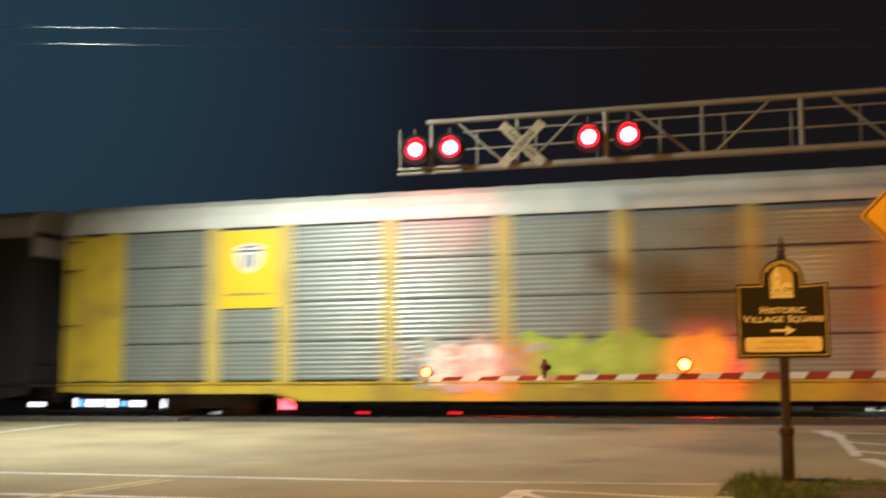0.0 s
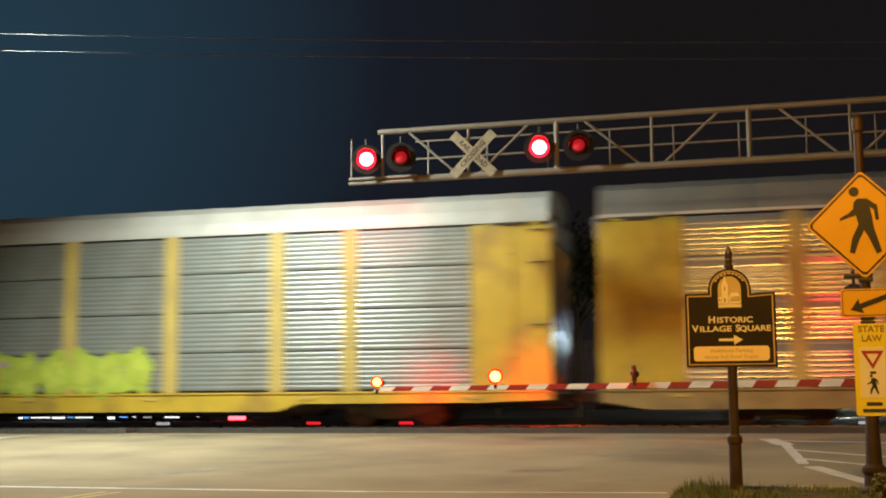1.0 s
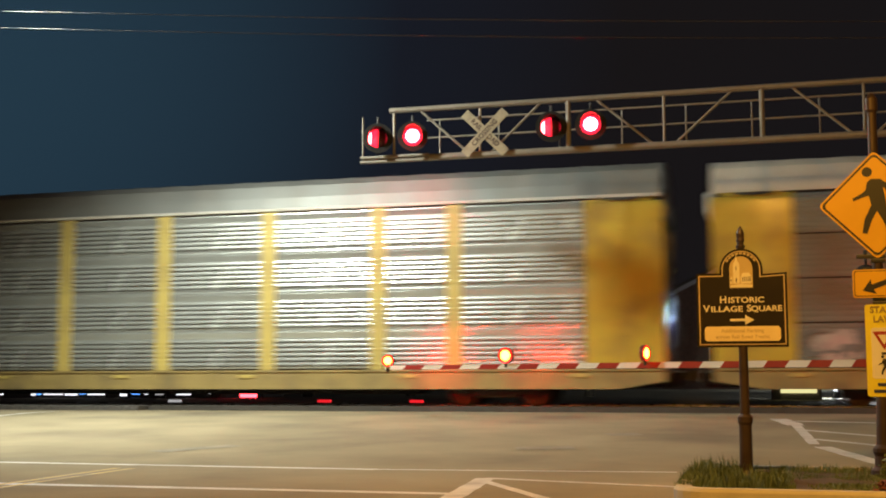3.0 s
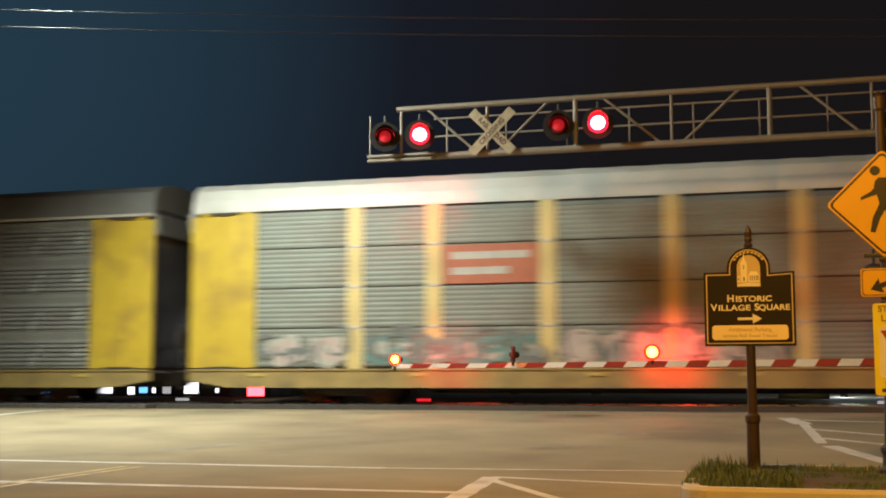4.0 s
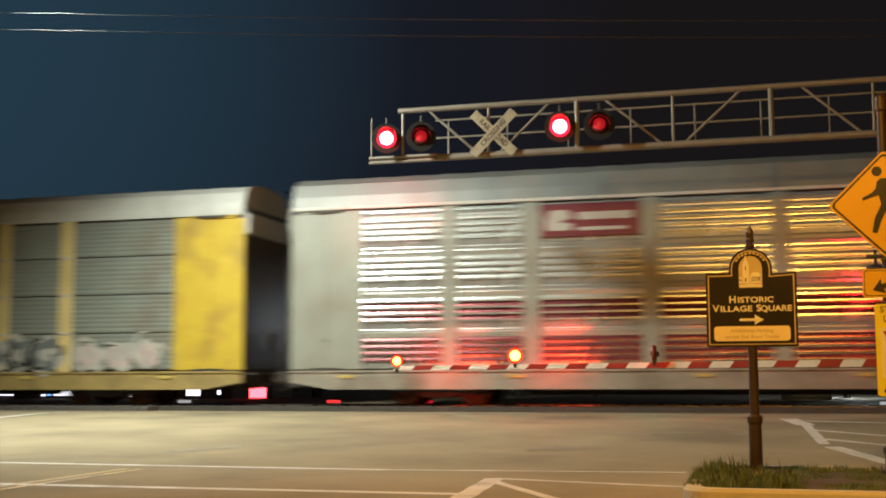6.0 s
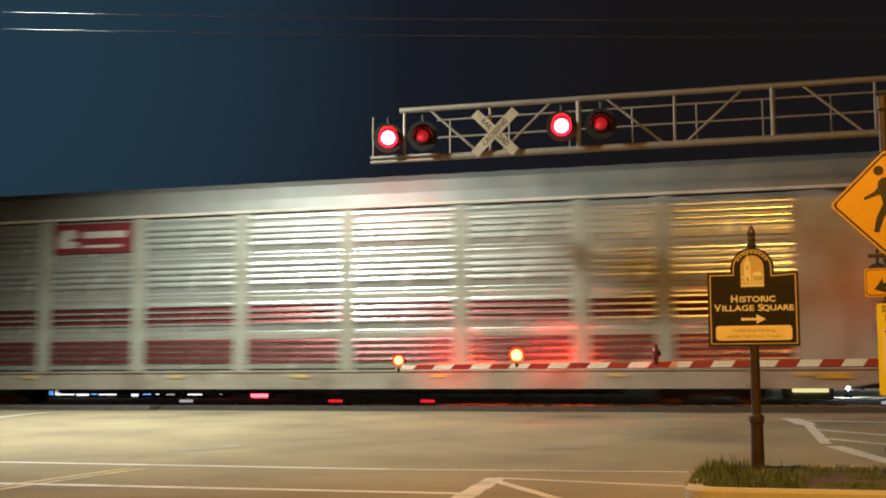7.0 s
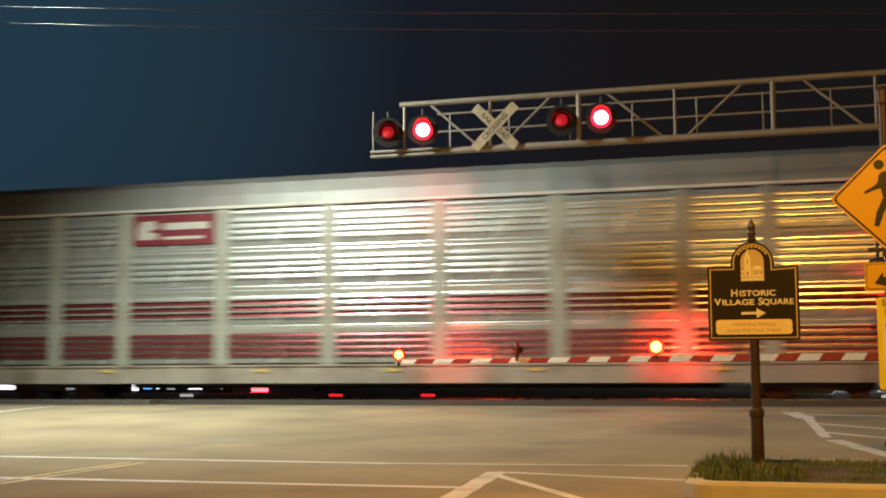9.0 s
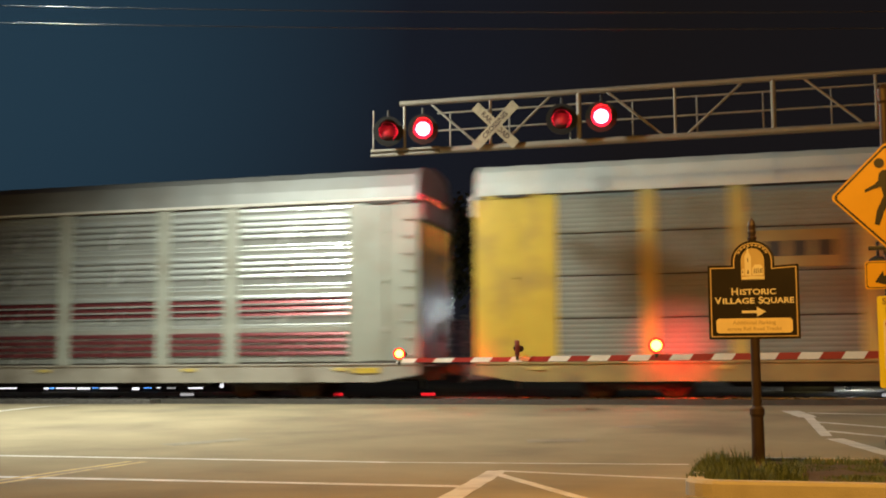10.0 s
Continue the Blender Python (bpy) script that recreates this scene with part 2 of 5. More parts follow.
def part(name, bm, mat, parent, label="", smooth=False, at=None):
    me = bm if isinstance(bm, bpy.types.Mesh) else finish(name, bm, mat, smooth)
    ob = new(name, me)
    ob.parent = parent
    if at is not None:
        ob.matrix_basis = at
    if label:
        ob["label"] = label
    return ob


def thing(name, m, label, category, group="", kind=""):
    ob = new(name)
    ob.empty_display_size = 0.2
    ob.matrix_world = m
    return tagged(ob, label, category, group, kind)


def box(bm, x0, x1, y0, y1, z0, z1, bevel=0.0):
    r = bmesh.ops.create_cube(bm, size=1.0, matrix=Matrix.Translation(((x0 + x1) / 2, (y0 + y1) / 2, (z0 + z1) / 2)) @ Matrix.Diagonal((x1 - x0, y1 - y0, z1 - z0, 1)))
    if bevel:
        edges = list({e for v in r["verts"] for e in v.link_edges})
        bmesh.ops.bevel(bm, geom=edges, offset=bevel, segments=2, affect="EDGES", profile=0.6)
    return bm


def tube(bm, a, b, r0, r1=None, seg=10):
    a, b = Vector(a), Vector(b)
    d = b - a
    m = Matrix.Translation((a + b) / 2) @ d.to_track_quat("Z", "Y").to_matrix().to_4x4()
    bmesh.ops.create_cone(bm, cap_ends=True, segments=seg, radius1=r0, radius2=r0 if r1 is None else r1, depth=d.length, matrix=m)
    return bm


def plate(bm, pts, y0, y1):
    """A flat piece in the x-z plane, with that outline, from y0 to y1."""
    a = [bm.verts.new((x, y0, z)) for x, z in pts]
    b = [bm.verts.new((x, y1, z)) for x, z in pts]
    bm.faces.new(a)
    bm.faces.new(b[::-1])
    n = len(pts)
    for i in range(n):
        bm.faces.new((a[i], a[(i + 1) % n], b[(i + 1) % n], b[i]))
    return bm


def lathe(bm, rows, seg=16, at=(0, 0)):
    rings = [[bm.verts.new((at[0] + r * math.cos(2 * math.pi * i / seg), at[1] + r * math.sin(2 * math.pi * i / seg), z)) for i in range(seg)] for z, r in rows]
    for p, q in zip(rings, rings[1:]):
        for i in range(seg):
            bm.faces.new((p[i], p[(i + 1) % seg], q[(i + 1) % seg], q[i]))
    bm.faces.new(rings[0][::-1])
    bm.faces.new(rings[-1])
    return bm


def words(text, size, depth=0.002, squeeze=1.0):
    """Letters as a mesh that stands in the x-z plane, centred, facing -y."""
    c = bpy.data.curves.new("words", "FONT")
    c.body, c.size, c.align_x, c.align_y, c.extrude = text, size, "CENTER", "CENTER", depth
    c.resolution_u, c.offset = 3, size * 0.022
    ob = new("words", c)
    me = bpy.data.meshes.new_from_object(ob.evaluated_get(bpy.context.evaluated_depsgraph_get()))
    bpy.data.objects.remove(ob)
    me.transform(pose(0, 0, 0, 90) @ Matrix.Diagonal((squeeze, 1, 1, 1)))
    return me


def lettering(text, size, mat, parent, x, y, z, label="", turn=0.0, squeeze=1.0, depth=0.002):
    me = words(text, size, depth, squeeze)
    me.materials.clear()
    me.materials.append(mat)
    return part("lettering", me, mat, parent, label, at=pose(x, y, z, 0, turn, 0))


# ---- ground, road, track ----
def ground_z(y):
    """Height of the ground: it rises to the crossing, dips a little under the track and goes on level."""
    if y <= 15.5:
        return -0.44
    if y >= 36.0:
        return 0.05
    if y > 31.6:
        return -0.06 + 0.11 * (y - 31.6) / 4.4
    if y >= 25.5:
        return -0.06
    u = (y - 15.5) / 10.0
    return -0.44 + 0.38 * (u * u * (3 - 2 * u) * 0.4 + u * 0.6)


def ground():
    bm = bmesh.new()
    ys = [-600, -100, -20, 0, 8, 12] + [15.5 + 0.5 * i for i in range(21)] + [27.0, 28.6, 31.6, 36, 60, 150, 1500]
    xs = [-900, -200, -60, -30, -15, -8, -4, 0, 4, 8, 20, 60, 200, 900]
    vs = [[bm.verts.new((x, y, ground_z(y))) for x in xs] for y in ys]
    for p, q in zip(vs, vs[1:]):
        for i in range(len(xs) - 1):
            bm.faces.new((p[i], p[i + 1], q[i + 1], q[i]))
    ob = part("ground", bm, ASPHALT, None, smooth=True)
    tagged(ob, "worn pale asphalt road rising to the level crossing", "road", kind="structure")


LAID = [0]


def stripe(name, a, b, width, mat, label):
    """A painted line on the road from a to b (x, y)."""
    a, b = Vector(a), Vector(b)
    d = (b - a).normalized()
    n = Vector((-d.y, d.x)) * width / 2
    bm = bmesh.new()
    LAID[0] += 1
    lift = 0.0025 + 0.0003 * LAID[0]
    steps = max(2, int((b - a).length / 0.4))
    rows = []
    for i in range(steps + 1):
        c = a.lerp(b, i / steps)
        j = 1 + 0.08 * math.sin(i * 2.7)
        rows.append([bm.verts.new(((c + s * n * j).x, (c + s * n * j).y, ground_z((c + s * n).y) + lift)) for s in (-1, 1)])
    for p, q in zip(rows, rows[1:]):
        bm.faces.new((p[0], p[1], q[1], q[0]))
    tagged(part(name, bm, mat, None), label, "road marking", kind="structure")


def track():
    for y in (30.1 - 0.72, 30.1 + 0.72):
        bm = bmesh.new()
        prof = [(-0.036, 0.07), (0.036, 0.07), (0.036, 0.035), (0.01, 0.02), (0.01, -0.06), (-0.01, -0.06), (-0.01, 0.02), (-0.036, 0.035)]
        a = [bm.verts.new((-300, y + u, z + 0.02)) for u, z in prof]
        b = [bm.verts.new((300, y + u, z + 0.02)) for u, z in prof]
        for i in range(8):
            bm.faces.new((a[i], a[(i + 1) % 8], b[(i + 1) % 8], b[i]))
        tagged(part("rail", bm, STEEL_RAIL, None), "polished steel railway rail set in the crossing", "rail", "rails of the track", "structure")
    for x0, x1 in ((-300, -16), (7, 300)):
        bm = bmesh.new()
        box(bm, x0, x1, 28.2, 32.0, -0.12, 0.062, 0.02)
        tagged(part("ballast_bed", bm, BALLAST, None), "dark crushed stone ballast under the rails", "ballast", kind="structure")
    for i, y0 in enumerate((28.55, 29.46, 30.9)):
        bm = bmesh.new()
        box(bm, -15.9, 6.9, y0, y0 + (0.75 if i != 1 else 1.28), -0.10, 0.068, 0.01)
        tagged(part("crossing_panel", bm, TAR, None), "dark rubber crossing panel between the rails", "crossing panel", "crossing panels", "structure")


# ---- railcars ----
L, HW = 28.2, 1.5
STILES = [4.55, 6.60, 9.45, 12.40, 15.30, 18.25, 21.20, 23.15]
SEAMS = [0.95, 1.965, 2.98, 3.995, 5.01]
MESHES = {}


def rib_profile(kind, h):
    """Outline (z, out) of one side panel of height h."""
    pts = []
    if kind == "louver":                 # four wide louvres, each over a dark slot, and a flat band above
        for i in range(4):
            z = 0.125 + 0.160 * i
            pts += [(z, 0.006), (z + 0.004, -0.030), (z + 0.024, -0.030), (z + 0.028, 0.042), (z + 0.075, 0.038), (z + 0.130, 0.022), (z + 0.140, 0.006)]
        pts += [(0.785, 0.004), (0.86, 0.018), (0.865, 0.026), (0.895, 0.020), (0.90, 0.004), (h - 0.03, 0.008)]
    elif kind == "fine_louver":          # six narrow louvres and a broad flat band
        for i in range(6):
            z = 0.045 + 0.118 * i
            pts += [(z, 0.006), (z + 0.003, -0.030), (z + 0.027, -0.030), (z + 0.030, 0.042), (z + 0.060, 0.039), (z + 0.100, 0.029), (z + 0.106, 0.006)]
        pts += [(0.77, 0.004), (0.905, 0.026), (0.915, 0.004), (h - 0.03, 0.006)]
    else:
        n = 8
        p = h / n
        for i in range(n):
            z = i * p
            pts += [(z + 0.006, 0.004), (z + 0.036, 0.013), (z + 0.076, 0.014), (z + 0.108, 0.005)]
    return [(0.0, 0.0)] + pts + [(h, 0.0)]


def panel_mesh(kind, w, h, mat):
    key = (kind, round(w, 2), round(h, 3), mat.name)
    if key not in MESHES:
        bm = bmesh.new()
        pts = rib_profile(kind, h)
        a = [bm.verts.new((0, -o, z)) for z, o in pts]
        b = [bm.verts.new((w, -o, z)) for z, o in pts]
        for i in range(len(pts) - 1):
            bm.faces.new((a[i], b[i], b[i + 1], a[i + 1]))
        c = [bm.verts.new((x, 0.05, z)) for x, z in ((0, 0), (w, 0), (w, h), (0, h))]
        bm.faces.new(c[::-1])
        bm.faces.new((a[0], c[0], c[1], b[0]))
        bm.faces.new((a[-1], b[-1], c[2], c[3]))
        bm.faces.new([c[0], *a, c[3]][::1])
        bm.faces.new([c[1], c[2], *b[::-1]])
        MESHES[key] = finish("panel", bm, mat)
    return MESHES[key]


def cached(key, make):
    if key not in MESHES:
        MESHES[key] = make()
    return MESHES[key]


def roof_mesh(mat, lo=0.0, hi=L):
    bm = bmesh.new()
    prof = [(-1.52, 4.99), (-1.52, 5.06), (-1.47, 5.30), (-1.36, 5.56), (-1.12, 5.73), (-0.6, 5.83), (0, 5.86)]
    rise = 0.11 if mat is LOUVRE_ROOF else 0.04          # the louvred cars have the taller roof
    prof = [(y, z + rise * min(1.0, max(0.0, (z - 5.06) / 0.5))) for y, z in prof]
    prof = prof + [(-y, z) for y, z in prof[-2::-1]]
    rows = []
    n = 57
    for i in range(n):
        x = lo + 0.03 + (hi - lo - 0.06) * i / (n - 1)
        k = 0.012 * (i % 2)
        rows.append([bm.verts.new((x, y * (1 - k * 0.6), z - k * (1 if z > 5.1 else 0))) for y, z in prof])
    for p, q in zip(rows, rows[1:]):
        for j in range(len(prof) - 1):
            bm.faces.new((p[j], q[j], q[j + 1], p[j + 1]))
    bm.faces.new(rows[0])
    bm.faces.new(rows[-1][::-1])
    return finish("roof", bm, mat)


def corner_mesh(mat, w=1.86):
    """The plain end section of a side: a folded sheet with a rounded outer edge, and a raised hinge strip."""
    bm = bmesh.new()
    h = w * 0.473
    box(bm, 0.0, h - 0.02, 0, 0.06, 0.98, 4.90, 0.02)
    box(bm, h + 0.02, w - 0.02, -0.015, 0.06, 0.98, 4.96, 0.015)
    box(bm, h - 0.04, h + 0.05, -0.035, 0.03, 1.0, 4.88, 0.015)
    box(bm, 0.25, 1.6, -0.02, 0.05, 4.90, 5.0, 0.01)
    for z in (1.7, 2.95, 4.2):
        box(bm, h - 0.08, h + 0.09, -0.055, 0.0, z, z + 0.12, 0.01)
    return finish("end_section", bm, mat)


def sill_mesh(mat, lo=0.0, hi=L, stepped=False):
    bm = bmesh.new()
    pts = [(lo, 0.93), (hi, 0.93), (hi, 0.72), (hi - 1.7, 0.66), (L - 6.4, 0.66), (L - 7.0, 0.47), (7.0, 0.47), (6.4, 0.66), (lo + 1.7, 0.66), (lo, 0.72)]
    if not stepped:
        pts = [(lo, 0.93), (hi, 0.93), (hi, 0.66), (hi - 0.5, 0.58), (hi - 1.1, 0.48), (lo + 1.1, 0.48), (lo + 0.5, 0.58), (lo, 0.66)]
    plate(bm, pts, -0.03, 0.05)
    box(bm, lo, hi, -0.07, 0.05, 0.90, 0.95, 0.01)
    for x in [1.2 + 1.72 * i for i in range(16)]:
        box(bm, x, x + 0.09, -0.055, 0.0, 0.68, 0.90)
    return finish("side_sill", bm, mat)


def grab_iron_mesh(half, mat):
    bm = bmesh.new()
    tube(bm, (-half, -0.075, 0), (half, -0.075, 0), 0.018, seg=8)
    for x in (-half + 0.01, half - 0.01):
        tube(bm, (x, -0.075, 0), (x, 0.01, 0), 0.016, seg=8)
    return finish("grab_iron", bm, mat)


def end_door_mesh(mat):
    bm = bmesh.new()
    box(bm, -0.03, 0.03, -1.30, -0.02, 1.0, 5.2, 0.015)
    for y in (-1.05, -0.70, -0.35):
        box(bm, -0.055, 0.055, y - 0.05, y + 0.05, 1.05, 5.15, 0.02)
    for z in (1.5, 2.6, 3.7, 4.8):
        box(bm, -0.065, 0.065, -1.2, -0.1, z, z + 0.07)
    return finish("end_door", bm, mat)


def truck_mesh():
    bm = bmesh.new()
    for s in (-1, 1):
        y = s * 1.0
        plate(bm, [(-1.25, 0.50), (-0.95, 0.66), (-0.45, 0.72), (0.45, 0.72), (0.95, 0.66), (1.25, 0.50), (1.15, 0.36), (0.70, 0.36), (0.40, 0.20), (-0.40, 0.20), (-0.70, 0.36), (-1.15, 0.36)], y - 0.09, y + 0.09)
        for x in (-0.9, 0.9):
            tube(bm, (x, y + s * 0.05, 0.42), (x, y + s * 0.20, 0.42), 0.13, seg=14)
        for x in (-0.2, 0, 0.2):
            tube(bm, (x, y + s * 0.02, 0.26), (x, y + s * 0.02, 0.62), 0.075, seg=8)
    box(bm, -0.22, 0.22, -1.0, 1.0, 0.42, 0.66, 0.03)
    return finish("truck_frame", bm, UNDER)


def wheelset_mesh():
    bm = bmesh.new()
    tube(bm, (0, -1.05, 0), (0, 1.05, 0), 0.075, seg=12)
    for s in (-1, 1):
        y = s * 0.72
        tube(bm, (0, y - 0.065, 0), (0, y + 0.065, 0), 0.40, seg=28)
        tube(bm, (0, y - s * 0.065 - 0.015, 0), (0, y - s * 0.065 + 0.015, 0), 0.428, seg=28)
        tube(bm, (0, y + s * 0.065, 0), (0, y + s * 0.10, 0), 0.15, seg=14)
        for k in range(5):
            a = 2 * math.pi * k / 5
            box(bm, 0.24 * math.cos(a) - 0.03, 0.24 * math.cos(a) + 0.03, y + s * 0.06, y + s * 0.08, 0.24 * math.sin(a) - 0.03, 0.24 * math.sin(a) + 0.03)
    return finish("wheelset", bm, RUST)


def far_side_mesh(mat, lo=0.0, hi=L):
    bm = bmesh.new()
    pts = [(z0 + z, o) for z0 in SEAMS[:4] for z, o in rib_profile("corrugated", 1.0)]
    a = [bm.verts.new((lo + 0.02, HW + o - 0.02, z)) for z, o in pts]
    b = [bm.verts.new((hi - 0.02, HW + o - 0.02, z)) for z, o in pts]
    for i in range(len(pts) - 1):
        bm.faces.new((a[i], b[i], b[i + 1], a[i + 1]))
    return finish("far_side", bm, mat)


def core_mesh(lo=0.0, hi=L):
    bm = bmesh.new()
    box(bm, lo + 0.05, hi - 0.05, -HW + 0.055, HW - 0.05, 0.92, 5.0)
    box(bm, -0.2, L + 0.2, -0.30, 0.30, 0.52, 0.92, 0.03)
    plate(bm, [(5.6, 0.90), (L - 5.6, 0.90), (L - 6.3, 0.345), (6.3, 0.345)], -0.34, 0.34)
    for x in [2.2, 7.6, 10.5, 13.2, 16.0, 18.8, 21.0, 26.0]:
        box(bm, x, x + 0.18, -HW + 0.1, HW - 0.1, 0.72, 0.92)
    box(bm, 11.0, 12.4, -1.1, -0.5, 0.50, 0.90, 0.03)
    tube(bm, (15.8, -0.9, 0.68), (17.1, -0.9, 0.68), 0.2, seg=14)
    return finish("underframe", bm, UNDER)


def letters_on(parent, seed, x0, x1, z0, z1, y, colours, name="graffiti", label=""):
    """Fat sprayed letters: closed blobby rings in one colour on a flat fill in another."""
    rng = random.Random(seed)
    n = max(2, int((x1 - x0) / 0.75))
    for layer, (colour, grow) in enumerate(colours):
        for i in range(n):
            bm = bmesh.new()
            cx = x0 + (x1 - x0) * (i + 0.5) / n + rng.uniform(-0.08, 0.08)
            rx, rz = (x1 - x0) / n * 0.5 * grow, (z1 - z0) / 2 * grow
            cz = (z0 + z1) / 2 + rng.uniform(-0.06, 0.06)
            k, ph = rng.choice((3, 4, 5)), rng.uniform(0, 6)
            ring = []
            for j in range(28):
                a = 2 * math.pi * j / 28
                r = 1 + 0.18 * math.sin(k * a + ph)
                sq = max(abs(math.cos(a)), abs(math.sin(a))) ** -0.6
                ring.append((cx + rx * r * sq * math.cos(a), cz + rz * r * sq * math.sin(a)))
            yy = y - 0.004 * (layer + 1) - 0.0007 * (i % 3)
            if grow < 0.9 and rng.random() < 0.8:
                inner = [(cx + (px - cx) * 0.45, cz + (pz - cz) * 0.40) for px, pz in ring]
                a = [bm.verts.new((px, yy, pz)) for px, pz in ring]
                b = [bm.verts.new((px, yy, pz)) for px, pz in inner]
                for j in range(28):
                    bm.faces.new((a[j], a[(j + 1) % 28], b[(j + 1) % 28], b[j]))
            else:
                bm.faces.new([bm.verts.new((px, yy, pz)) for px, pz in ring])
            part(name, bm, SPRAY[colour], parent, label)


def scribble(parent, seed, x0, x1, z0, z1, y, colour, count):
    """Curved sprayed strokes of uneven width over a stretch of the side."""
    rng = random.Random(seed)
    for i in range(count):
        cx, cz = x0 + (x1 - x0) * (i + rng.random()) / count, rng.uniform(z0 + 0.15, z1 - 0.15)
        rx, rz = rng.uniform(0.15, 0.42), rng.uniform(0.12, (z1 - z0) * 0.5)
        a0, span, w = rng.uniform(0, 6.28), rng.uniform(1.5, 4.6), rng.uniform(0.025, 0.06)
        bm = bmesh.new()
        prev = None
        for k in range(13):
            a = a0 + span * k / 12
            ww = w * (0.5 + math.sin(math.pi * (k + 0.5) / 13))
            cur = [bm.verts.new((cx + (rx + q * ww) * math.cos(a), y - 0.014 - 0.0004 * i, min(max(cz + (rz + q * ww) * math.sin(a), 0.97), 2.05))) for q in (-1, 1)]
            if prev:
                bm.faces.new((prev[0], prev[1], cur[1], cur[0]))
            prev = cur
        part("graffiti", bm, SPRAY[colour], parent)


def railcar(kind, x, frame_mat, panel_mat, roof_mat, label, end_mat, section_mat, ends=(0.0, 1.86, 1.86, 0.0)):
    car = thing("railcar", pose(x, 30.1, 0), label, "railcar", "railcars of the train")
    lo, w0, w1, hi = ends[0], ends[1], ends[2], L + ends[3]        # where the body begins and ends, and the widths of its end sections
    tag = "%.2f %.2f " % (lo, hi)
    part("underframe", cached("core" + tag, lambda: core_mesh(lo, hi)), UNDER, car)
    part("roof", cached("roof" + tag + roof_mat.name, lambda: roof_mesh(roof_mat, lo, hi)), roof_mat, car, "pale ribbed metal roof")
    side = pose(0, -HW, 0)
    sill_mat = YELLOW if panel_mat is PANEL_WORN else SILL_OLIVE if frame_mat in (CREAM_YELLOW, STILE_YELLOW) else SILL_GREY if frame_mat is PALE_GREY else frame_mat
    stepped = panel_mat is PANEL_WORN
    sill = cached("sill%d" % stepped + tag + sill_mat.name, lambda: sill_mesh(sill_mat, lo, hi, stepped))
    part("side_sill", sill, sill_mat, car, at=side)
    part("side_sill", sill, sill_mat, car, at=pose(lo + hi, HW, 0, 0, 0, 180))
    part("far_side", cached("far" + tag + panel_mat.name, lambda: far_side_mesh(panel_mat, lo, hi)), panel_mat, car)
    part("end_section", cached("corner%.2f" % w0 + section_mat.name, lambda: corner_mesh(section_mat, w0)), section_mat, car, at=pose(lo, -HW, 0))
    part("end_section", cached("cornerm%.2f" % w1 + section_mat.name, lambda: mirror_copy(corner_mesh(section_mat, w1))), section_mat, car, at=pose(hi, -HW, 0))
    iron, rung = cached("iron", lambda: grab_iron_mesh(0.22, UNDER)), cached("rung", lambda: grab_iron_mesh(0.13, PALE_GREY))
    for z in [1.15 + 0.42 * i for i in range(9)] if frame_mat is PALE_GREY else ():
        part("ladder_rung", rung, PALE_GREY, car, "short grey ladder rung", at=pose(hi - 0.22, -HW, z))
    for z in (4.78, 4.0, 2.5) if panel_mat is PANEL_WORN else ():
        part("grab_iron", iron, UNDER, car, "short black grab iron", at=pose(lo + 0.26, -HW, z))
        part("grab_iron", iron, UNDER, car, "short black grab iron", at=pose(hi - 0.26, -HW, z))
    header = cached("header" + roof_mat.name, lambda: finish("end_header", box(bmesh.new(), -0.09, 0.05, -1.42, 1.42, 4.50, 5.03, 0.03), roof_mat))
    part("end_header", header, roof_mat, car, "pale sheet under the end of the roof", at=pose(lo, 0, 0))
    part("end_header", header, roof_mat, car, "pale sheet under the end of the roof", at=pose(hi, 0, 0, 0, 0, 180))
    # raised black plate in place of the shaded gap over the sill
    low_notch = cached("low_notch", lambda: finish("sill_notch", plate(bmesh.new(), [(-0.62, 0.965), (0.62, 0.965), (0.40, 1.005), (0.0, 1.02), (-0.40, 1.005)], -0.075, -0.02), UNDER))
    for xn in (lo + 0.95, hi - 0.95):
        part("sill_notch", low_notch, UNDER, car, "dark gap over the sill", at=pose(xn, -HW, 0))
    door = cached("door" + end_mat.name, lambda: end_door_mesh(end_mat))
    for xe in (lo + 0.04, hi - 0.04):
        part("end_door", door, end_mat, car, at=pose(xe, 0, 0))
        part("end_door", door, end_mat, car, at=pose(xe, 0, 0, 0, 0, 180))
    edges = [lo + w0] + STILES + [hi - w1]
    for i, s in enumerate(STILES):
        me = cached("stile" + frame_mat.name, lambda: finish("stile", box(bmesh.new(), -0.20, 0.20, -0.045, 0.05, 0.95, 4.985, 0.015), frame_mat))
        part("stile", me, frame_mat, car, at=pose(s, -HW, 0))
        if frame_mat is CREAM_YELLOW:
            seam_plate = cached("seam_plate", lambda: finish("seam_plate", box(bmesh.new(), -0.17, 0.17, -0.062, -0.04, -0.035, 0.035, 0.008), TOP_RAIL))
            for z in SEAMS[1:4]:
                part("seam_plate", seam_plate, TOP_RAIL, car, "small pale plate over a panel seam", at=pose(s, -HW, z))
    for i in range(9):
        a = edges[i] + (0.20 if i else 0.0) + 0.004
        b = edges[i + 1] - (0.20 if i < 8 else 0.0) - 0.004
        for j in range(4):
            gap = 0.010 if "louver" in kind else 0.034
            low, high = SEAMS[j] + gap / 2 + (0.040 if j == 0 else 0.0), SEAMS[j + 1] - gap / 2 - (0.065 if j == 3 else 0.0)
            part("side_panel", panel_mesh(kind, b - a, high - low, panel_mat), panel_mat, car, at=pose(a, -HW, low))
    if "louver" in kind:
        rail = cached("rail" + tag, lambda: finish("top_rail", box(bmesh.new(), lo + 0.02, hi - 0.02, -0.085, 0.04, 4.99, 5.065, 0.012), TOP_RAIL))
        part("top_rail", rail, TOP_RAIL, car, at=side)
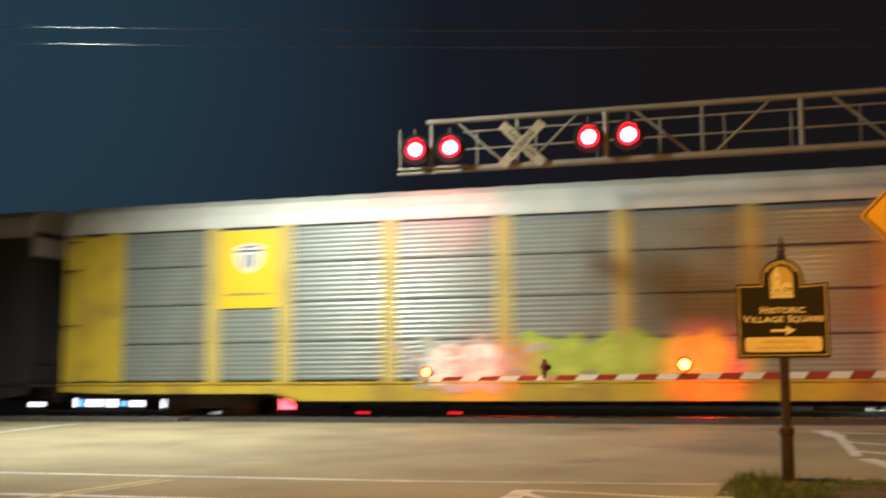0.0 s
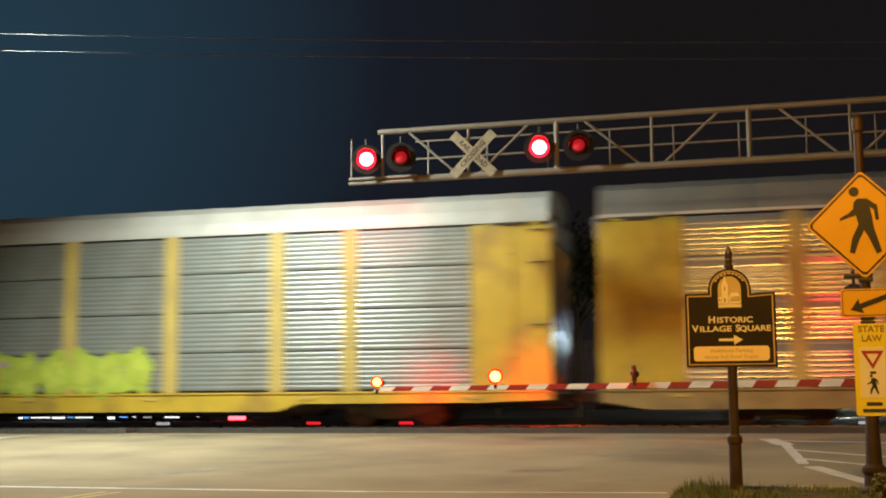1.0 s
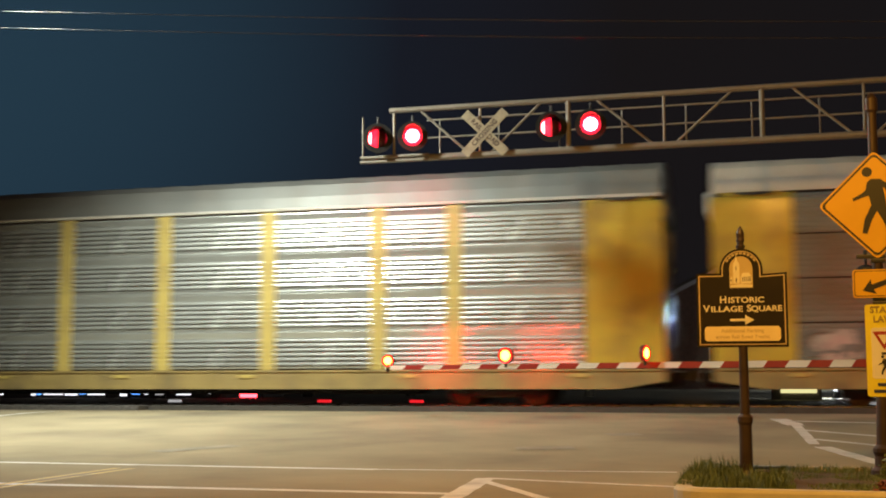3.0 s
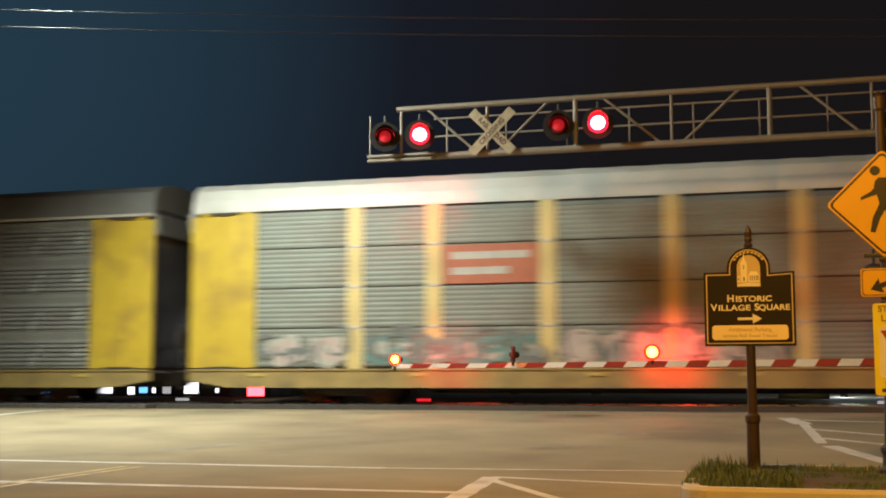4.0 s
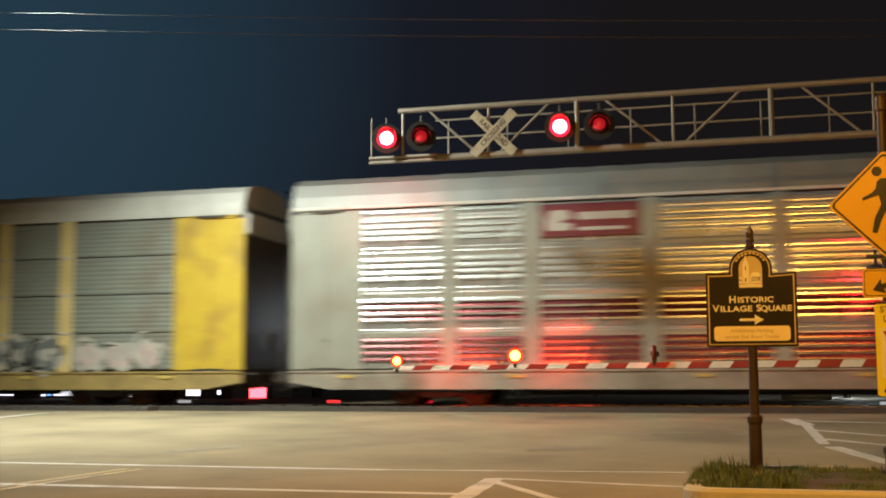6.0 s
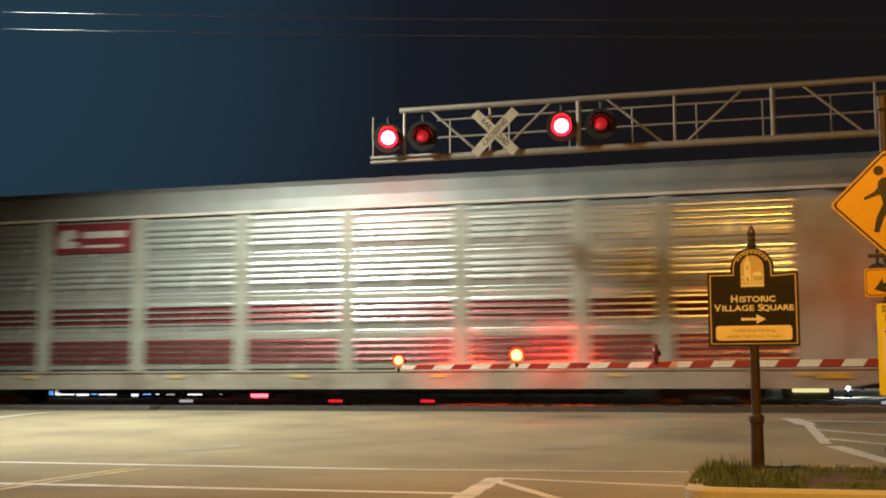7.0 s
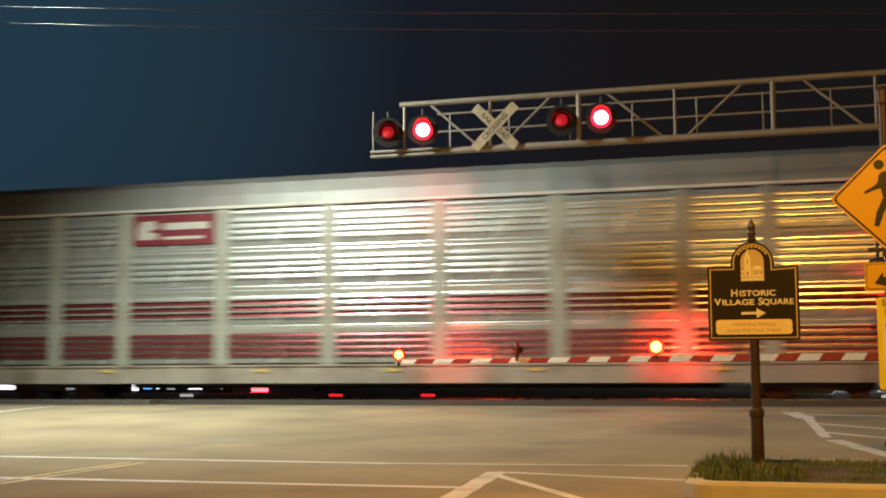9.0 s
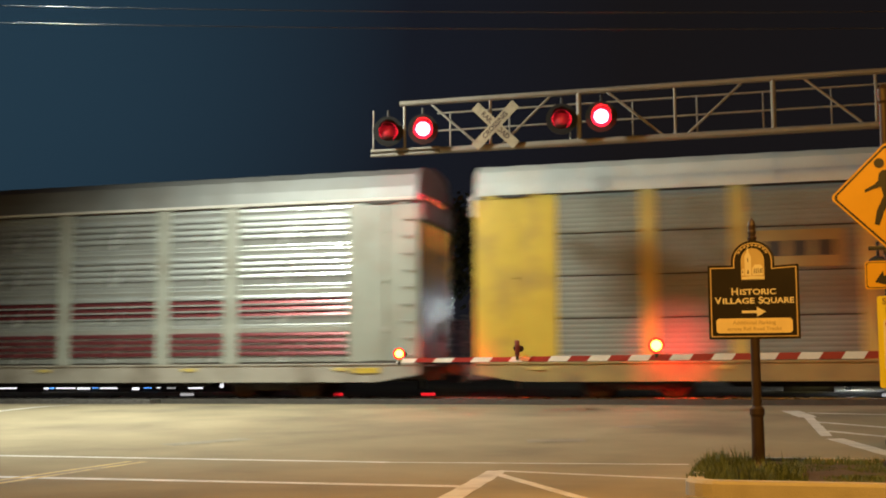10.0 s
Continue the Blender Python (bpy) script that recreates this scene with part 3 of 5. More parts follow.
    # raised black plate drawn for the shade of a notch under the roof
    notch = cached("notch", lambda: finish("roof_notch_plate", plate(bmesh.new(), [(-0.50, 4.985), (0.50, 4.985), (0.34, 4.935), (0.0, 4.915), (-0.34, 4.935)], -0.085, -0.02), UNDER))
    for xn in (lo + 0.95, hi - 0.95):
        part("roof_notch_plate", notch, UNDER, car, "dark notch under the roof edge", at=pose(xn, -HW, 0))
    coupler = cached("coupler", lambda: finish("coupler", box(box(bmesh.new(), -0.55, 0.5, -0.09, 0.09, 0.70, 0.88, 0.03), -0.62, -0.40, -0.16, 0.16, 0.64, 0.93, 0.05), UNDER))
    part("coupler", coupler, UNDER, car)
    part("coupler", coupler, UNDER, car, at=pose(L, 0, 0, 0, 0, 180))
    ladder = cached("platform", platform_mesh)
    part("end_platform", ladder, UNDER, car, at=pose(lo, 0, 0))
    part("end_platform", ladder, UNDER, car, at=pose(hi, 0, 0, 0, 0, 180))
    for xt in (4.1, L - 4.1):
        truck = part("truck_frame", cached("truck", truck_mesh), UNDER, car, "black cast truck frame", at=pose(xt, 0, 0.08))
        for xa in (-0.9, 0.9):
            WHEELS.append((part("wheelset", cached("wheelset", wheelset_mesh), RUST, truck, at=pose(xa, 0, 0.42)), xa))
    reflector = cached("reflector", lambda: finish("reflector", box(bmesh.new(), -0.20, 0.20, -0.01, 0.0, -0.04, 0.04, 0.004), STILE_YELLOW))
    for xr in (1.9, 6.2, 10.6, 14.1, 17.7, 22.0, 26.2):
        part("reflector", reflector, STILE_YELLOW, car, "dull yellow reflective strip", at=pose(xr, -HW - 0.058, 0.80))
    return car


def platform_mesh():
    bm = bmesh.new()
    box(bm, -0.32, 0.0, -1.35, 1.35, 0.86, 0.91, 0.01)
    for y in (-1.35, -1.0):
        tube(bm, (-0.30, y, 0.45), (-0.30, y, 2.1), 0.016, seg=6)
    for z in (0.45, 0.66, 1.1, 1.45, 1.8, 2.1):
        tube(bm, (-0.30, -1.35, z), (-0.30, -1.0, z), 0.014, seg=6)
    tube(bm, (-0.30, 0.4, 1.75), (-0.26, 0.4, 1.75), 0.26, seg=16)
    return finish("end_platform", bm, UNDER)


def mirror_copy(me):
    c = me.copy()
    c.transform(Matrix.Diagonal((-1, 1, 1, 1)))
    c.flip_normals()
    return c


def plaque(car, x0, x1, z0, z1, mat, label, out=0.05):
    bm = bmesh.new()
    box(bm, x0, x1, -out, -out + 0.045, z0, z1, 0.01)
    return part("plaque", bm, mat, car, label, at=pose(0, -HW, 0))


def bars(parent, name, mat, y, rows):
    for x0, x1, z0, z1 in rows:
        bm = bmesh.new()
        box(bm, x0, x1, y - 0.006, y, z0, z1, 0.002)
        part(name, bm, mat, parent)


WHEELS = []
CARS = []
PITCH, FIRST, SPEED = 29.3, -19.8, 13.45


def train():
    yellow = "yellow autorack railcar with corrugated panels"
    # the first car's paint carries its lack of light
    spec = [("corrugated", NEAR_BLACK, PANEL_UNLIT, ROOF_ALU, "dark unlit autorack railcar ahead of the yellow one", NEAR_BLACK),
            ("corrugated", STILE_YELLOW, PANEL_WORN, ROOF_ALU, yellow + " and green graffiti", END_DARK),
            ("fine_louver", STILE_YELLOW, PANEL_GALV, LOUVRE_ROOF, "yellow-framed autorack railcar with bright louvred galvanised side panels", END_DARK),
            ("corrugated", CREAM_YELLOW, PANEL_MATT, ROOF_ALU, yellow + ", brown plaque and graffiti", END_DARK),
            ("louver", PALE_GREY, PANEL_STRIPED, LOUVRE_ROOF, "grey autorack railcar with dark red striped louvres and a red plaque", END_DARK),
            ("louver", PALE_GREY, PANEL_STRIPED, LOUVRE_ROOF, "grey autorack railcar with dark red striped louvres and a red plaque", END_DARK),
            ("corrugated", STILE_YELLOW, PANEL_MATT, ROOF_ALU, yellow + " behind the grey striped ones", END_DARK)]
    plain = (0.0, 1.86, 1.86, 0.0)
    ends = [plain, (0.0, 1.86, 1.98, 0.0), (0.04, 2.0, 1.86, 0.0), (0.0, 1.86, 2.0, 0.15), (0.36, 1.95, 2.12, -0.05), plain, (0.34, 2.05, 1.86, 0.0)]
    for i, (kind, fm, pm, rm, label, em) in enumerate(spec):
        CARS.append((railcar(kind, FIRST + PITCH * (i - 1), fm, pm, rm, label, em, YELLOW if fm in (CREAM_YELLOW, STILE_YELLOW) else fm, ends[i]), FIRST + PITCH * (i - 1)))
    a, b, c, d, e, f = [q[0] for q in CARS[1:]]
    # emblem plate and sprayed letters of the first yellow car
    p = plaque(a, 4.76, 6.40, 2.86, 4.90, EMBLEM_YELLOW, "yellow plate with a white shield emblem", 0.06)
    bm = bmesh.new()
    plate(bm, [(5.58 + u * 0.40, 4.16 + w * 0.40) for u, w in ((-1, 0.75), (-0.5, 0.9), (0, 1), (0.5, 0.9), (1, 0.75), (0.95, 0.1), (0.7, -0.55), (0, -1), (-0.7, -0.55), (-0.95, 0.1))], -0.068, -0.058)
    part("emblem", bm, WHITE_PAINT, p)
    bars(p, "emblem_bar", NAVY, -0.069, [(5.22, 5.94, 4.32, 4.38), (5.38, 5.78, 4.43, 4.49), (5.40, 5.48, 3.92, 4.26), (5.54, 5.62, 3.84, 4.26), (5.68, 5.76, 3.92, 4.26)])
    bars(p, "writing_bar", SILL_OLIVE, -0.062, [(4.95, 6.2, 3.20, 3.25)])
    letters_on(a, 3, 10.3, 12.3, 0.75, 1.95, -HW - 0.05, [("chalk", 1.08), ("white", 0.7)], label="sprayed graffiti letters")
    letters_on(a, 5, 12.2, 13.0, 0.98, 1.8, -HW - 0.05, [("orange", 1.0), ("pink", 0.6)], label="sprayed graffiti letters")
    letters_on(a, 8, 12.9, 17.7, 0.98, 2.0, -HW - 0.05, [("green", 1.10), ("lime", 0.75)], label="green sprayed graffiti letters")
    # third car: brown plaque, much graffiti
    p = plaque(c, 6.84, 9.22, 3.0, 3.96, BROWN_PLATE, "faded brown plaque with white lettering", 0.06)
    bars(p, "writing_bar", SPRAY["chalk"], -0.062, [(7.05, 9.0, 3.60, 3.78), (7.05, 8.5, 3.22, 3.40)])
    letters_on(c, 11, 2.2, 4.3, 1.0, 1.8, -HW - 0.05, [("chalk", 0.9), ("pink", 0.7)], label="sprayed graffiti letters")
    letters_on(c, 12, 4.8, 9.3, 1.0, 1.75, -HW - 0.05, [("teal", 0.85), ("chalk", 0.5)], label="teal sprayed graffiti letters")
    letters_on(c, 13, 9.8, 14.8, 1.0, 1.8, -HW - 0.05, [("pink", 0.9), ("chalk", 0.6)], label="pale sprayed graffiti letters")
    letters_on(c, 14, 18.6, 23.0, 0.95, 1.85, -HW - 0.05, [("chalk", 1.08), ("slate", 0.88)], label="black and white sprayed graffiti letters")
    letters_on(c, 15, 23.5, 26.0, 1.0, 1.75, -HW - 0.05, [("chalk", 0.9), ("pink", 0.7)], label="sprayed graffiti letters")
    p = plaque(f, 6.9, 8.9, 3.05, 3.90, SILL_OLIVE, "faded yellow plaque with dark lettering", 0.06)
    bars(p, "writing_bar", NEAR_BLACK, -0.062, [(7.2, 7.6, 3.3, 3.65), (7.75, 8.15, 3.3, 3.65), (8.3, 8.7, 3.3, 3.65)])
    part("hatch", box(bmesh.new(), 1.00, 1.38, -0.05, 0.0, 1.20, 1.98, 0.01), MATT_BLACK, e, "small dark hatch", at=pose(0, -HW, 0))
    for sd, x0, x1, col, n in ((21, 2.2, 4.4, "slate", 8), (22, 4.8, 9.3, "slate", 14), (23, 6.0, 9.6, "teal", 8), (24, 9.8, 15.0, "slate", 14), (25, 10.0, 14.6, "chalk", 9), (26, 23.4, 26.0, "chalk", 7), (27, 18.6, 23.0, "black", 12), (28, 18.6, 23.0, "chalk", 8)):
        scribble(c, sd, x0, x1, 1.0, 1.85, -HW - 0.05, col, n)
    for sd, x0, x1, col, n in ((31, 10.3, 12.2, "white", 7), (32, 12.0, 13.4, "orange", 4), (33, 13.0, 17.6, "green", 9), (34, 9.2, 13.6, "pink", 6)):
        scribble(a, sd, x0, x1, 0.98, 1.85, -HW - 0.05, col, n)
    # red plaques of the striped cars, and a yellow plate near the end of their sills
    for car in (d, e):
        part("sill_plate", box(bmesh.new(), 26.5, 27.2, -0.075, -0.02, 0.70, 0.84, 0.008), YELLOW, car, "yellow plate on the sill", at=pose(0, -HW, 0))
        p = plaque(car, 6.86, 9.24, 4.10, 4.90, RED_PLATE, "dark red plaque with a white emblem and lettering", 0.06)
        bars(p, "writing_bar", SPRAY["chalk"], -0.062, [(7.75, 9.05, 4.50, 4.68), (7.75, 8.9, 4.24, 4.32)])
        bm = bmesh.new()
        plate(bm, [(7.0, 4.25), (7.55, 4.25), (7.62, 4.40), (7.3, 4.46), (7.6, 4.55), (7.5, 4.74), (7.1, 4.74), (6.98, 4.5)], -0.068, -0.058)
        part("emblem", bm, SPRAY["chalk"], p)


# ---- crossing signals ----
FLASHERS = []
CY = 24.8


def rear_beam(lamp, m, group, r, length, mat, lead):
    """A rear-facing light on a lamp: a deep black tube whose lens turns to show its lit or its unlit face. Unseen from
    the front; the tube is added to narrow the red patch on the railcars.
    """
    bm = bmesh.new()
    ring = 20
    rows = [(0.004, -r * 1.15), (r * 1.12, -r * 1.15), (r * 1.12, length), (r * 1.06, length), (r * 1.06, -r * 1.07), (0.004, -r * 1.07)]
    vs = [[bm.verts.new((q * math.cos(2 * math.pi * i / ring), yy, q * math.sin(2 * math.pi * i / ring))) for i in range(ring)] for q, yy in rows]
    for p, q in zip(vs, vs[1:]):
        for i in range(ring):
            bm.faces.new((p[i], p[(i + 1) % ring], q[(i + 1) % ring], q[i]))
    tube_ob = part("beam_tube", bm, MATT_BLACK, lamp, "black tube hood of the rear light", at=m)
    bm = bmesh.new()
    bmesh.ops.create_uvsphere(bm, u_segments=16, v_segments=12, radius=r, matrix=pose(0, 0, 0, 90))
    for f in bm.faces:
        f.material_index = 0 if f.calc_center_median().y > r * 0.55 else 1
    lens = part("rear_lens", bm, [mat, LAMP_OFF], tube_ob, "round red rear lens", smooth=True)
    if group:
        FLASHERS.append((lens, group, 180.0, Vector((0, 0, 0)), lead))


def flasher(x, y, z, group, turn=0, plate_on=True):
    """A crossing light: round black background with a hood, and a lens drum that turns to show its lit or its unlit face."""
    lamp = thing("crossing_light", pose(x, y, z, 0, 0, turn or math.degrees(math.atan2(-x, y))), "red crossing flasher with a round black backplate", "crossing light", "flashers on the cantilever")
    ring = 32
    bm = bmesh.new()
    outer = 0.325 if plate_on else 0.225
    rows = [(outer, -0.02), (outer, 0.0), (0.208, 0.0), (0.208, -0.02)]
    vs = [[bm.verts.new((r * math.cos(2 * math.pi * i / ring), yy, r * math.sin(2 * math.pi * i / ring))) for i in range(ring)] for r, yy in rows]
    for k in range(4):
        p, q = vs[k], vs[(k + 1) % 4]
        for i in range(ring):
            bm.faces.new((p[i], p[(i + 1) % ring], q[(i + 1) % ring], q[i]))
    part("backplate", bm, MATT_BLACK, lamp)
    bm = bmesh.new()
    prev = None
    for i in range(13):
        a = radians(-10 + 200 * i / 12)
        cur = [bm.verts.new((r * math.cos(a), yy, r * math.sin(a))) for r, yy in ((0.210, -0.02), (0.216, -0.26 + 0.16 * (1 - math.sin(max(a, 0)))), (0.222, -0.26 + 0.16 * (1 - math.sin(max(a, 0)))), (0.220, -0.02))]
        if prev:
            for k in range(4):
                bm.faces.new((prev[k], prev[(k + 1) % 4], cur[(k + 1) % 4], cur[k]))
        prev = cur
    part("hood", bm, MATT_BLACK, lamp)
    bm = bmesh.new()
    cup = [(0.224, -0.005), (0.224, 0.24), (0.170, 0.35), (0.02, 0.36), (0.02, 0.348), (0.162, 0.335), (0.214, 0.23), (0.214, -0.005)]
    vs = [[bm.verts.new((r * math.cos(2 * math.pi * i / ring), yy, r * math.sin(2 * math.pi * i / ring))) for i in range(ring)] for r, yy in cup]
    for p, q in zip(vs, vs[1:]):
        for i in range(ring):
            bm.faces.new((p[i], p[(i + 1) % ring], q[(i + 1) % ring], q[i]))
    tube(bm, (0, 0.22, 0.1), (0, 0.22, 0.5), 0.03, seg=8)
    part("housing", bm, BLACK_PAINT, lamp)
    bm = bmesh.new()
    bmesh.ops.create_uvsphere(bm, u_segments=32, v_segments=24, radius=0.207, matrix=pose(0, 0, 0, 90))
    # lit face: bright core, then a dimmer ring painted as its halo
    for f in bm.faces:
        c = f.calc_center_median()
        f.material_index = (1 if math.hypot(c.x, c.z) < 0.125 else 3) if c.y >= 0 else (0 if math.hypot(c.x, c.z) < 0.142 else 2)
    drum = part("lens", bm, [LAMP_RED if plate_on else LAMP_BEAM, LAMP_DARK, LAMP_HALO, LAMP_OFF], lamp, "round red lens", smooth=True, at=pose(0, 0.10, 0))
    FLASHERS.append((drum, group, 180.0, Vector((0, 0.10, 0)), 0.0))
    if plate_on and x < -6:
        back = pose(0, 0.52, 0) @ pose(0, 0, 0, 0, 0, -math.degrees(math.atan2(-x, y)) + 17.0) @ pose(0, 0, 0, -10, 0, 0)
        rear_beam(lamp, back, group, 0.10, 0.40, LAMP_BACK, 0.0)


def gate_lamp(x, y, z, group):
    lamp = thing("gate_lamp", pose(x, y, z, 0, 0, math.degrees(math.atan2(-x, y))), "small red lamp on top of the crossing gate arm", "gate lamp", "lamps on the gate arm")
    part("bracket", box(bmesh.new(), -0.03, 0.03, -0.03, 0.03, -0.24, -0.155, 0.008), BLACK_PAINT, lamp)
    ring = 28
    k = 1.0 if group else 0.78
    # radius, depth, material: the rings outside the core are its painted halo
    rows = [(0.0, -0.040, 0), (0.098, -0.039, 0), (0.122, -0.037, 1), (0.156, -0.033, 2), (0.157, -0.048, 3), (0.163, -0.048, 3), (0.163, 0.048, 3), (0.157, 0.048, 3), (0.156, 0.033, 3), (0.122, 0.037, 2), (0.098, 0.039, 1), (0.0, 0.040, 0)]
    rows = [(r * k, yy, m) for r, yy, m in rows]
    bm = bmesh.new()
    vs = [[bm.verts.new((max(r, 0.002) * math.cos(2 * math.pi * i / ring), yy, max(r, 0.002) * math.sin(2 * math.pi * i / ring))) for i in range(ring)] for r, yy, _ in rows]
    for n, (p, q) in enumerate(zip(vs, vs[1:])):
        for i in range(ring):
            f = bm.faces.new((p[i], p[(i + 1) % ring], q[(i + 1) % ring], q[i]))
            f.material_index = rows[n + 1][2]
    drum = part("lens", bm, [GATE_RED, GATE_HALO_IN, GATE_HALO_OUT, GATE_DARK], lamp, "round red two-sided lens", smooth=True)
    if group:
        FLASHERS.append((drum, group, 90.0, Vector((0, 0, 0)), 0.10))
    rear_beam(lamp, pose(0, 0.26, 0) @ pose(0, 0, 0, 0, 0, -math.degrees(math.atan2(-x, y))), group, 0.06, 0.34, GATE_BEAM if x > -4 else GATE_BACK, 0.10)


def cantilever():
    c = thing("signal_cantilever", pose(4.4, CY, ground_z(CY)), "grey galvanised truss cantilever over the road with a walkway rail", "signal cantilever")
    g = ground_z(CY)
    zt, zb = 6.53 - g, 5.46 - g

    def member(name, a, b, r, label=""):
        bm = bmesh.new()
        tube(bm, (a[0] - 4.4, a[1], a[2]), (b[0] - 4.4, b[1], b[2]), r, seg=10)
        part(name, bm, GALV, c, label, smooth=False)

    for y in (0.0,):
        member("chord", (-8.12, y, zt), (4.4, y, zt), 0.062)
        member("chord", (-8.12 if y else -8.7, y, zb), (4.4, y, zb), 0.075)
    xs = [-8.02, -6.10, -4.2, -2.22, -0.28, 1.66, 3.6]
    for i, x in enumerate(xs):
        for y in (0.0,):
            member("vertical", (x, y, zb), (x, y, zt), 0.055 if i % 2 == 0 and i else 0.032)
        member("cross_tie", (x, 0, zb + 0.02), (x, 1.12, zb + 0.23), 0.03)
    for i in range(len(xs) - 1):
        top, low = (xs[i], xs[i + 1]) if i % 2 == 0 else (xs[i + 1], xs[i])
        s = 0.55 if top < low else -0.55
        member("diagonal", (top + s, 0, zt), (low - s * 0.35, 0, zb), 0.028)
    for z in (6.52 - g, 6.12 - g):
        member("walkway_rail", (-7.6, 1.1, z), (4.2, 1.1, z), 0.022)
    for k in range(9):
        x = -7.3 + 1.36 * k
        member("rail_post", (x, 1.1, zb + 0.2), (x, 1.1, 6.54 - g), 0.020)
    for k in range(5):
        member("walkway_bar", (-7.6, 0.82 + 0.07 * k, zb + 0.16 + 0.012 * k), (4.2, 0.82 + 0.07 * k, zb + 0.16 + 0.012 * k), 0.009)
    # end bracket that carries the outer pair of lights
    for z in (zb - 0.06, zb + 0.04):
        member("bracket", (-8.75, -0.12, z), (-7.2, -0.12, z), 0.035)
    member("bracket", (-8.72, -0.05, zb), (-8.72, -0.05, zt - 0.12), 0.018)
    bm = bmesh.new()
    tube(bm, (0, 0, 0), (0, 0, 7.0), 0.19, 0.15, 20)
    tube(bm, (0, 0.75, 0), (0, 0.75, 7.0), 0.12, 0.10, 16)
    box(bm, -0.4, 0.4, -0.4, 1.1, 0.0, 0.05, 0.01)
    part("mast", bm, GALV, c, "upright steel mast", smooth=False)
    for x, grp in ((-8.28, "A"), (-7.50, "B"), (-4.50, "A"), (-3.68, "B")):
        flasher(x, CY - 0.34, 5.87 if x < -6 else 5.90, grp)
    member("side_arm", (1.5, 0.0, 2.69 - g), (4.4, 0.0, 2.69 - g), 0.035)
    for x, grp in ((1.58, "A"), (2.36, "B")):
        flasher(x, CY + 0.34, 2.69, grp, 180, False)
    # crossbuck
    cb = thing("crossbuck", pose(-5.96, CY - 0.12, 5.90), "weathered white crossbuck sign with black lettering", "crossbuck sign")
    for turn, y, text in ((45, -0.012, "RAIL  ROAD"), (-45, -0.03, "CROSSING")):
        bm = bmesh.new()
        box(bm, -0.63, 0.63, y - 0.006, y + 0.006, -0.104, 0.104, 0.004)
        part("blade", bm, AGED_WHITE, cb, at=pose(0, 0, 0, 0, turn, 0))
        lettering(text, 0.15, POST_BROWN, cb, 0, y - 0.009, 0, turn=turn, squeeze=1.0)


def gate():
    g = thing("crossing_gate", pose(3.4, 24.4, ground_z(24.4)), "lowered red and white striped crossing gate arm", "crossing gate")
    z0 = 0.99 - ground_z(24.4)
    x0, x1 = -8.05 - 3.4, -0.1
    period = 0.405
    x, k = x0, 0
    while x < x1:
        e = min(x + period, x1)
        u = (x - x0) / (x1 - x0)
        h = 0.042 + 0.035 * u
        zz = z0 - 0.035 + 0.05 * u
        bm = bmesh.new()
        sk = 0.045
        plate(bm, [(x - sk, zz - h), (e - sk, zz - h), (e + sk, zz + h), (x + sk, zz + h)], -0.02 - 0.01 * u, 0.02 + 0.01 * u)
        part("stripe", bm, WHITE_PAINT if k % 2 == 0 else RED_PAINT, g)
        x, k = e, k + 1
    bm = bmesh.new()
    lathe(bm, [(0, 0.22), (0.04, 0.22), (0.06, 0.10), (0.75, 0.10)], 16)
    box(bm, -0.28, 0.28, -0.22, 0.22, 0.70, 1.35, 0.03)
    box(bm, 0.0, 1.1, 0.12, 0.18, z0 - 0.08, z0 + 0.08, 0.01)
    box(bm, 0.8, 1.2, -0.05, 0.20, z0 - 0.16, z0 + 0.16, 0.02)
    part("mechanism", bm, GALV, g, "grey gate mechanism box with counterweight")
    for xx, zz, grp in ((-8.02, 1.04, ""), (-5.48, 1.13, "A"), (-2.66, 1.155, "B")):
        gate_lamp(xx, 24.4, zz + 0.06, grp)


def motions():
    for car, x in CARS:
        walk(car, [(t, pose(x - SPEED * t, 30.1, 0)) for t in range(11)])
    turn = -math.degrees(SPEED / 0.40) / FPS
    spin = [(i / FPS, i * turn) for i in range(301)]
    for w, xa in WHEELS:
        walk(w, [(t, pose(xa, 0, 0.42, 0, a, 0)) for t, a in spin])
    flips = [-0.04, 0.56, 1.19, 1.86, 2.45, 3.07, 3.69, 4.31, 4.93, 5.56, 6.18, 6.80, 7.41, 8.01, 8.61, 9.22, 9.88]
    for drum, group, sweep, at, lead in FLASHERS:
        rows, keyed = [], {}
        lit = group == "A"               # group A is lit before the first flip
        angle = 0.0 if lit else sweep
        for t0 in flips:
            mid = t0 + (0.12 if lit else -0.07)      # a flasher goes out a little after its partner has come on
            if lead:
                mid = t0 - lead                      # the gate lamps change a little earlier
            for dt, a in ((-0.067, 0.0), (-0.022, sweep * 0.3), (0.022, sweep * 0.7), (0.067, sweep)):
                if mid + dt >= 0.0:
                    keyed[frame(mid + dt)] = angle + a
                else:
                    keyed[frame(0)] = angle + a
            angle += sweep
            lit = not lit
        keyed.setdefault(frame(10.0), angle)
        for f in sorted(keyed):
            if f <= frame(10.0):
                rows.append(((f - 1) / FPS, pose(at.x, at.y, at.z, 0, 0, keyed[f])))
        walk(drum, rows)


